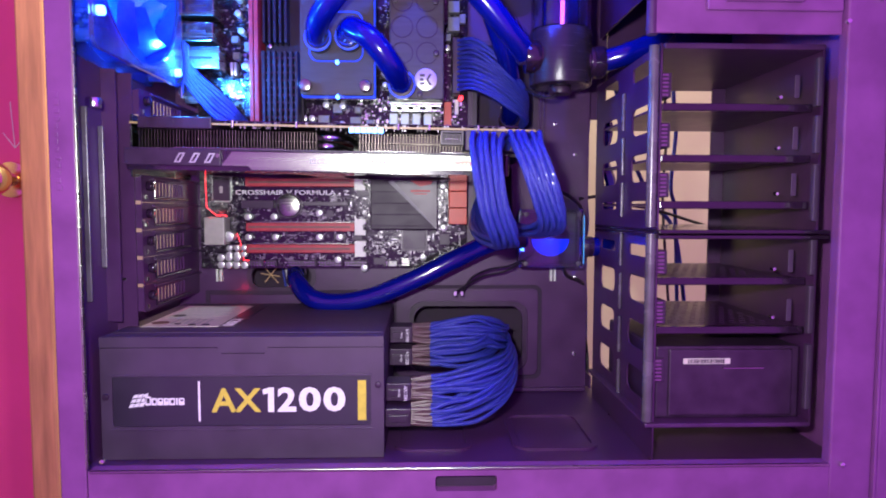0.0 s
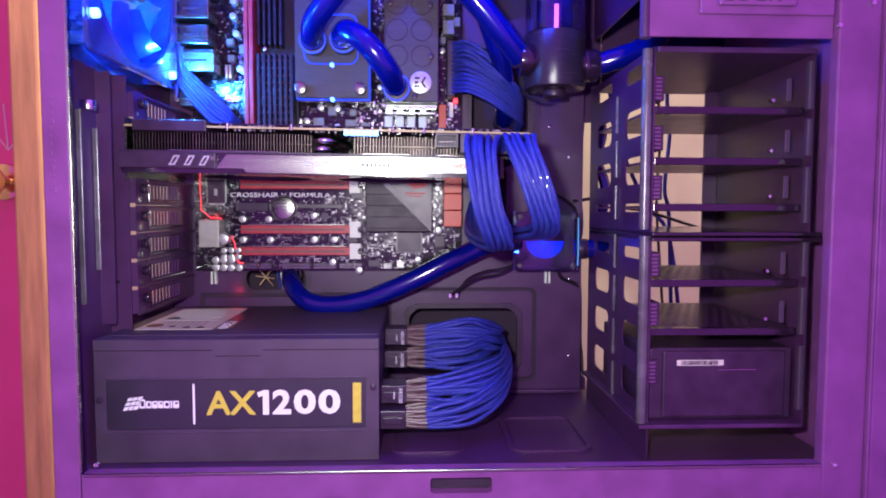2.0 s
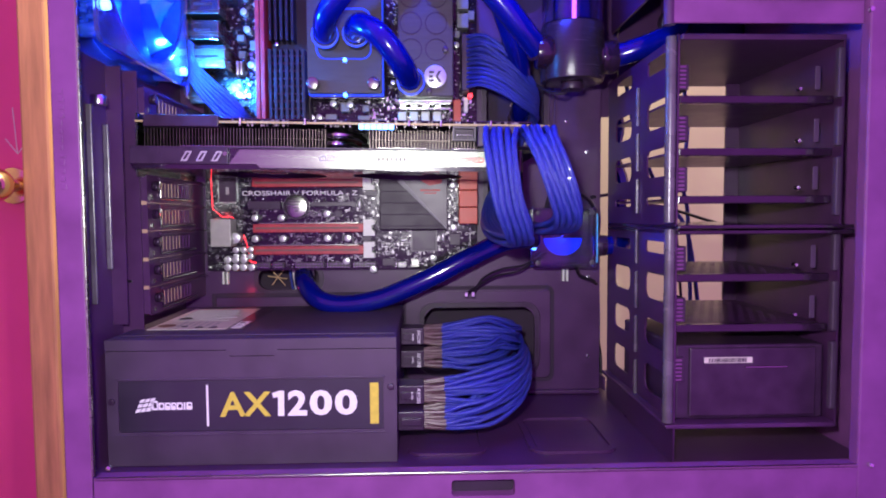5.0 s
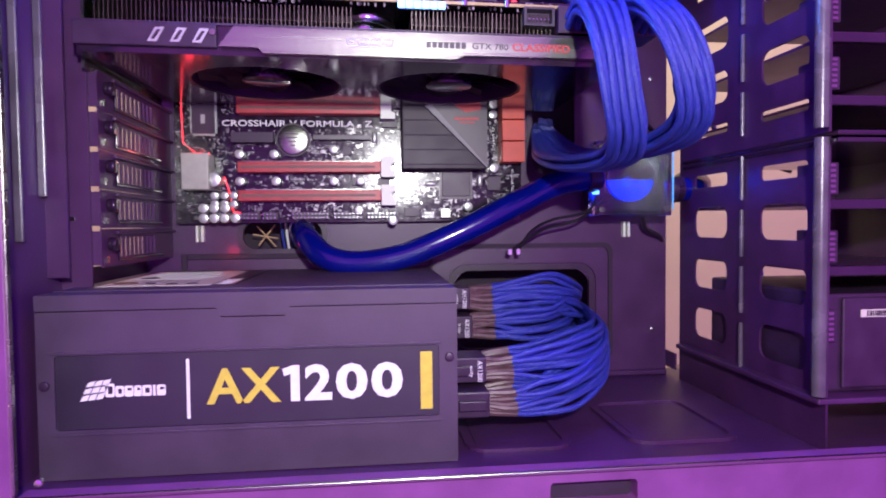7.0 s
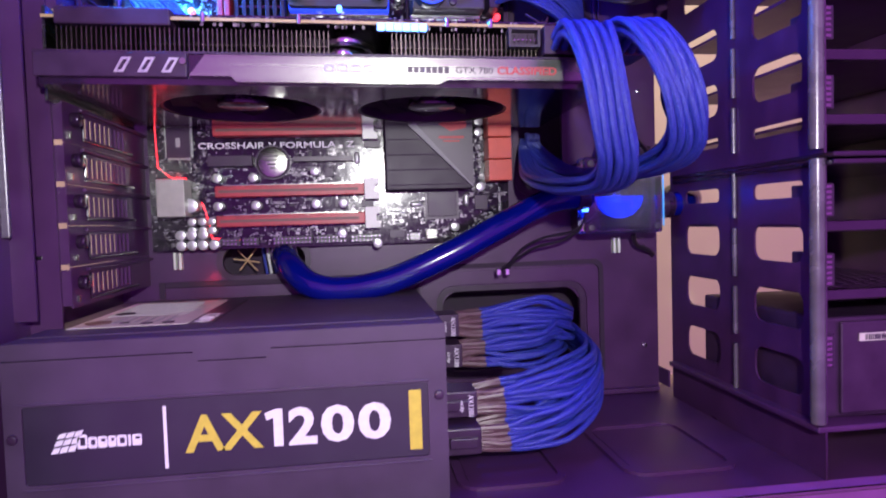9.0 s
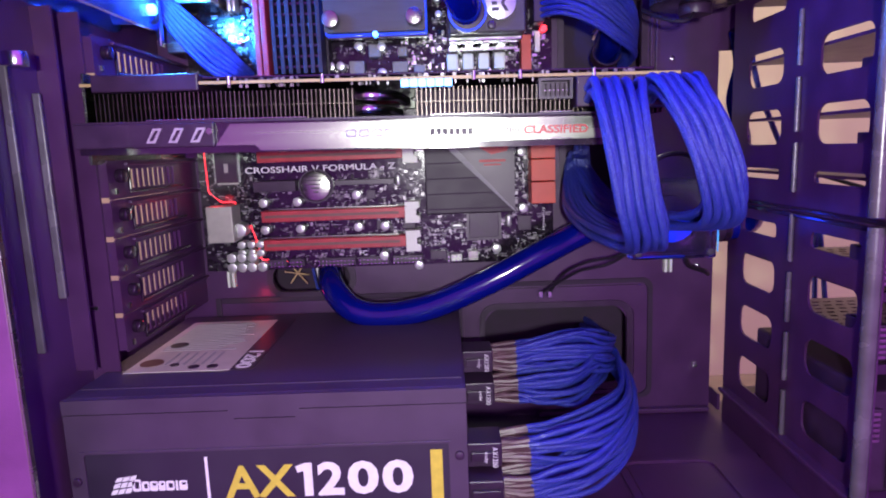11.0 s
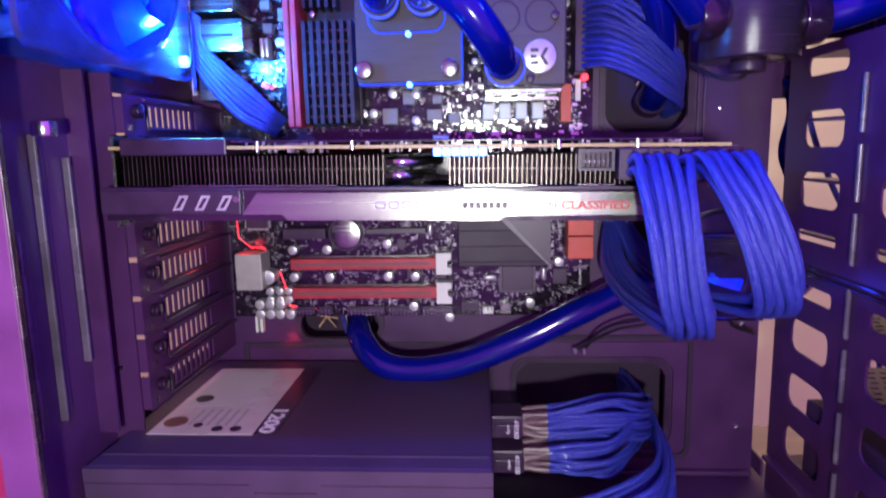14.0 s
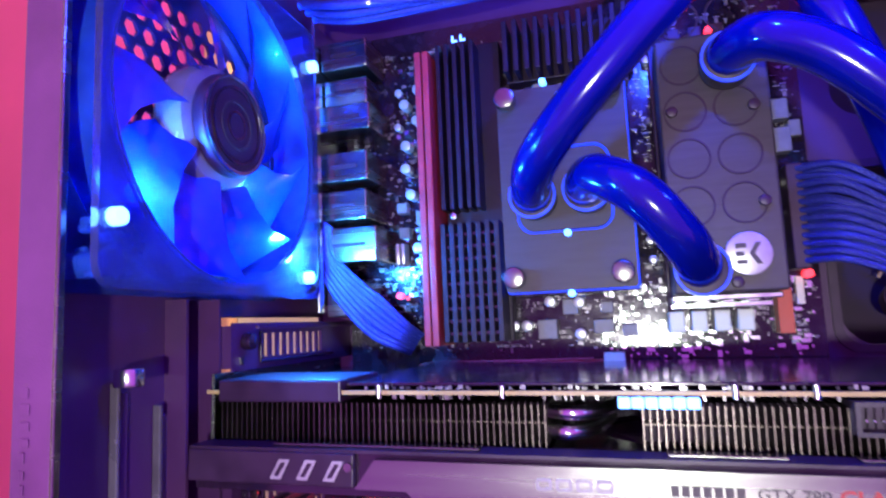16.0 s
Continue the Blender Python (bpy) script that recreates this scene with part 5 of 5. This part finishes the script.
for k, x in enumerate((0.0305, 0.0575)):
    p = part("power_socket", box(x, x + 0.0262, 0.4470, 0.4680, 0.2080, 0.2222, 0.0006), BLACK, gpu, "black power socket")
    for i in range(3):
        part("rib", box(x + 0.0055 + 0.0066 * i, x + 0.0062 + 0.0066 * i, 0.4462, 0.4469, 0.2085, 0.2218), GLOSS, p)
pr = part("probe_socket", sheet("xz", 0.4500, 0.4620, rect(0.0133, 0.0293, 0.2122, 0.2218), [rect(0.0146, 0.0280, 0.2134, 0.2206)]), PLATE, gpu, "grey framed socket")
part("socket_floor", box(0.0147, 0.0279, 0.4560, 0.4610, 0.2135, 0.2205), BLACK, pr)
for i in range(6):
    part("pin", box(0.0163 + 0.0021 * i, 0.0169 + 0.0021 * i, 0.4525, 0.4560, 0.2160, 0.2166), CHROME, pr)
bmp = Crumbs()
for k in range(90):
    x, y = random.uniform(-0.14, 0.06), random.uniform(0.4560, 0.4580)
    u = random.uniform(0.0003, 0.0009)
    bmp.add(x - u, x + u, y - 0.0005, y + 0.0005, 0.2246, 0.2246 + random.uniform(0.0005, 0.0016))
    if k % 2:
        bmp.add(x - u, x + u, y - 0.0005, y + 0.0005, 0.2212, 0.2227)
tagged(part("component_clutter", bmp.mesh(), SMD, gpu), kind="stuff")
gpu.rotation_euler = (0, radians(0.8), 0)

# ---- rear fan ----
fan = thing("case_fan", "clear plastic rear case fan glowing blue", "fan", (-0.21, 0.471, 0.266))
CY, CZ = FANC
part("frame_front", sheet("yz", -0.1990, -0.1960, rounded(CY - 0.070, CY + 0.070, CZ - 0.070, CZ + 0.070, 0.008), [disc(CY, CZ, 0.0655, 56)]), FRAMEP, fan, "clear blue fan frame")
part("frame_back", sheet("yz", -0.2220, -0.2190, rounded(CY - 0.070, CY + 0.070, CZ - 0.070, CZ + 0.070, 0.008), [disc(CY, CZ, 0.0655, 56)]), FRAMEP, fan)
part("duct", ring((-0.2090, CY, CZ), "x", 0.0655, 0.0672, 0.0199, 56), FANP, fan, "", True)
for sy in (-1, 1):
    for sz in (-1, 1):
        part("corner_post", rod((-0.2090, CY + sy * 0.062, CZ + sz * 0.062), "x", 0.0045, 0.0199, 14), FANP, fan, "", True)
for y, z in ((CY - 0.0645, CZ - 0.0480), (CY + 0.0560, CZ - 0.0600), (CY - 0.0560, CZ + 0.0620), (CY + 0.0630, CZ + 0.0500)):
    part("led", rod((-0.1950, y, z), "x", 0.0030, 0.0060, 14, bevel=0.001), GLOWW, fan, "bright blue light", True)
for k in range(26):
    u, v = random.uniform(0.046, 0.066), random.uniform(0.046, 0.066)
    part("moulded_bead", rod((-0.2010 - 0.010 * random.random(), CY - u, CZ - v), "x", random.uniform(0.0008, 0.0024), 0.004, 8, bevel=0.0004), FANP, fan, "", True)
rotor = part("rotor_hub", rod((-0.2100, CY, CZ), "x", 0.0262, 0.0150, 40, bevel=0.004), HUBP, fan, "frosted round hub", True)
part("hub_cap", rod((-0.1995, CY, CZ), "x", 0.0215, 0.0060, 40, bevel=0.002), BLACK, rotor, "dark hub cap", True)
for q, m in ((0.0205, CHROME), (0.0165, GLOSS), (0.0105, PLATE), (0.0062, GLOSS)):
    part("hub_ring", ring((-0.1962, CY, CZ), "x", q - 0.0012, q, 0.0010, 40), m, rotor)
part("hub_sticker", rod((-0.1964, CY, CZ), "x", 0.0150, 0.0006, 30), BLACK, rotor)
for k in range(9):
    a = 2 * math.pi * k / 9
    bl = bmesh.new()
    vs = []
    for r, tw in ((0.0255, 0.0), (0.0370, 0.10), (0.0510, 0.24), (0.0640, 0.42)):
        for s in (-1, 1):
            ang = a + tw + s * 0.27
            vs.append(bl.verts.new((-0.2070 + s * 0.0075, CY + r * math.cos(ang), CZ + r * math.sin(ang))))
    for i in range(0, 6, 2):
        bl.faces.new((vs[i], vs[i + 1], vs[i + 3], vs[i + 2]))
    bmesh.ops.solidify(bl, geom=bl.faces[:], thickness=0.0012)
    part("blade", bl, FANP, rotor, "clear blue blade", True)
part("lead", sweep(glide([(-0.198, CY + 0.055, CZ - 0.068), (-0.196, CY + 0.066, CZ - 0.062), (-0.197, CY + 0.070, CZ - 0.040), (-0.199, CY + 0.071, CZ + 0.02)]), 0.0016, 6), WIRE, fan, "", True)

# ---- upper board clutter and small wires ----
top = part("regulator_heatsink", box(-0.1000, -0.0350, Y0 - 0.0100, Y0 - 0.001, 0.3740, 0.4020, 0.0005), HEAT, board, "black finned upper heatsink")
for k in range(12):
    x = -0.0990 + 0.0054 * k
    part("fin", box(x, x + 0.0024, Y0 - 0.0260, Y0 - 0.0101, 0.3745, 0.4015, 0.0003), HEAT, top)
for x, z in ((-0.0290, 0.3780), (-0.0290, 0.3870), (-0.0220, 0.3790), (-0.0160, 0.3880), (-0.0080, 0.3800), (0.0040, 0.3760), (0.0220, 0.3700), (0.0220, 0.3620), (0.0225, 0.3080), (-0.0330, 0.2750), (-0.0335, 0.2850), (-0.1500, 0.3280), (-0.1505, 0.3410), (-0.1490, 0.3520), (-0.1650, 0.3600), (-0.1640, 0.3800), (-0.1500, 0.2750), (-0.1490, 0.2620)):
    capacitor(x, z, random.choice((0.0022, 0.0026)), random.choice((0.006, 0.008)))
for x0, x1, z0, z1, h in ((0.0200, 0.0255, 0.3140, 0.3200, 0.0060), (0.0330, 0.0385, 0.3300, 0.3380, 0.0040), (-0.0345, -0.0285, 0.2950, 0.3010, 0.0050), (-0.1670, -0.1610, 0.3100, 0.3160, 0.0060), (-0.1660, -0.1600, 0.2960, 0.3020, 0.0060), (-0.0600, -0.0540, 0.2500, 0.2560, 0.0050), (-0.0500, -0.0430, 0.2380, 0.2440, 0.0050), (-0.1100, -0.1040, 0.2560, 0.2620, 0.0050)):
    chip("choke", x0, x1, z0, z1, h, CHOKE, "", 0.0005)
TAN = material("tan_wire", (0.55, 0.36, 0.20), 0.5)
stray = thing("tan_wires", "thin tan wires behind the tray opening", "wire", (0.078, 0.61, 0.272))
for a, b in (((0.066, 0.612, 0.280), (0.078, 0.610, 0.272)), ((0.076, 0.612, 0.262), (0.082, 0.606, 0.276)), ((0.078, 0.610, 0.274), (0.092, 0.614, 0.266)), ((0.079, 0.610, 0.270), (0.080, 0.629, 0.270))):
    part("wire", sweep([Vector(a), Vector(b)], 0.0008, 6), TAN, stray)

crossed = thing("tan_wires", "thin tan and blue wires crossing in the low tray opening", "wire", (-0.142, 0.61, 0.100))
for a, b in (((-0.152, 0.612, 0.109), (-0.138, 0.608, 0.094)), ((-0.139, 0.612, 0.110), (-0.150, 0.606, 0.095)), ((-0.155, 0.610, 0.103), (-0.137, 0.611, 0.100))):
    part("wire", sweep([Vector(a), Vector(b)], 0.0006, 6), TAN, crossed)
for k in range(3):
    x = -0.1345 + 0.0032 * k
    part("wire", sweep(glide([(x, 0.612, 0.118), (x + 0.001, 0.609, 0.106), (x + 0.003, 0.612, 0.088)]), 0.0011, 8), SLEEVE if k != 1 else PRINT, crossed, "", True)

# worn, unreadable raised writing on the rear rail
for k in range(13):
    z = 0.176 + 0.0046 * k
    part("raised_mark", box(-0.2190, -0.2190 + random.choice((0.0018, 0.0026, 0.0032)), 0.3874, 0.3879, z, z + random.choice((0.0016, 0.0026, 0.0032)), 0.0002), RAIL, left)
# dark wires round the pump and the board's lower edge
for pts in ([(0.100, 0.560, 0.166), (0.104, 0.556, 0.178), (0.122, 0.560, 0.181), (0.140, 0.570, 0.172), (0.150, 0.590, 0.165)],
            [(0.128, 0.566, 0.112), (0.134, 0.574, 0.104), (0.148, 0.580, 0.098), (0.157, 0.600, 0.090)]):
    c = thing("pump_lead", "thin dark wire from the pump to the tray edge", "cable", pts[0], "pump leads")
    part("wire", sweep(glide(pts), 0.0017, 8), WIRE, c, "", True)
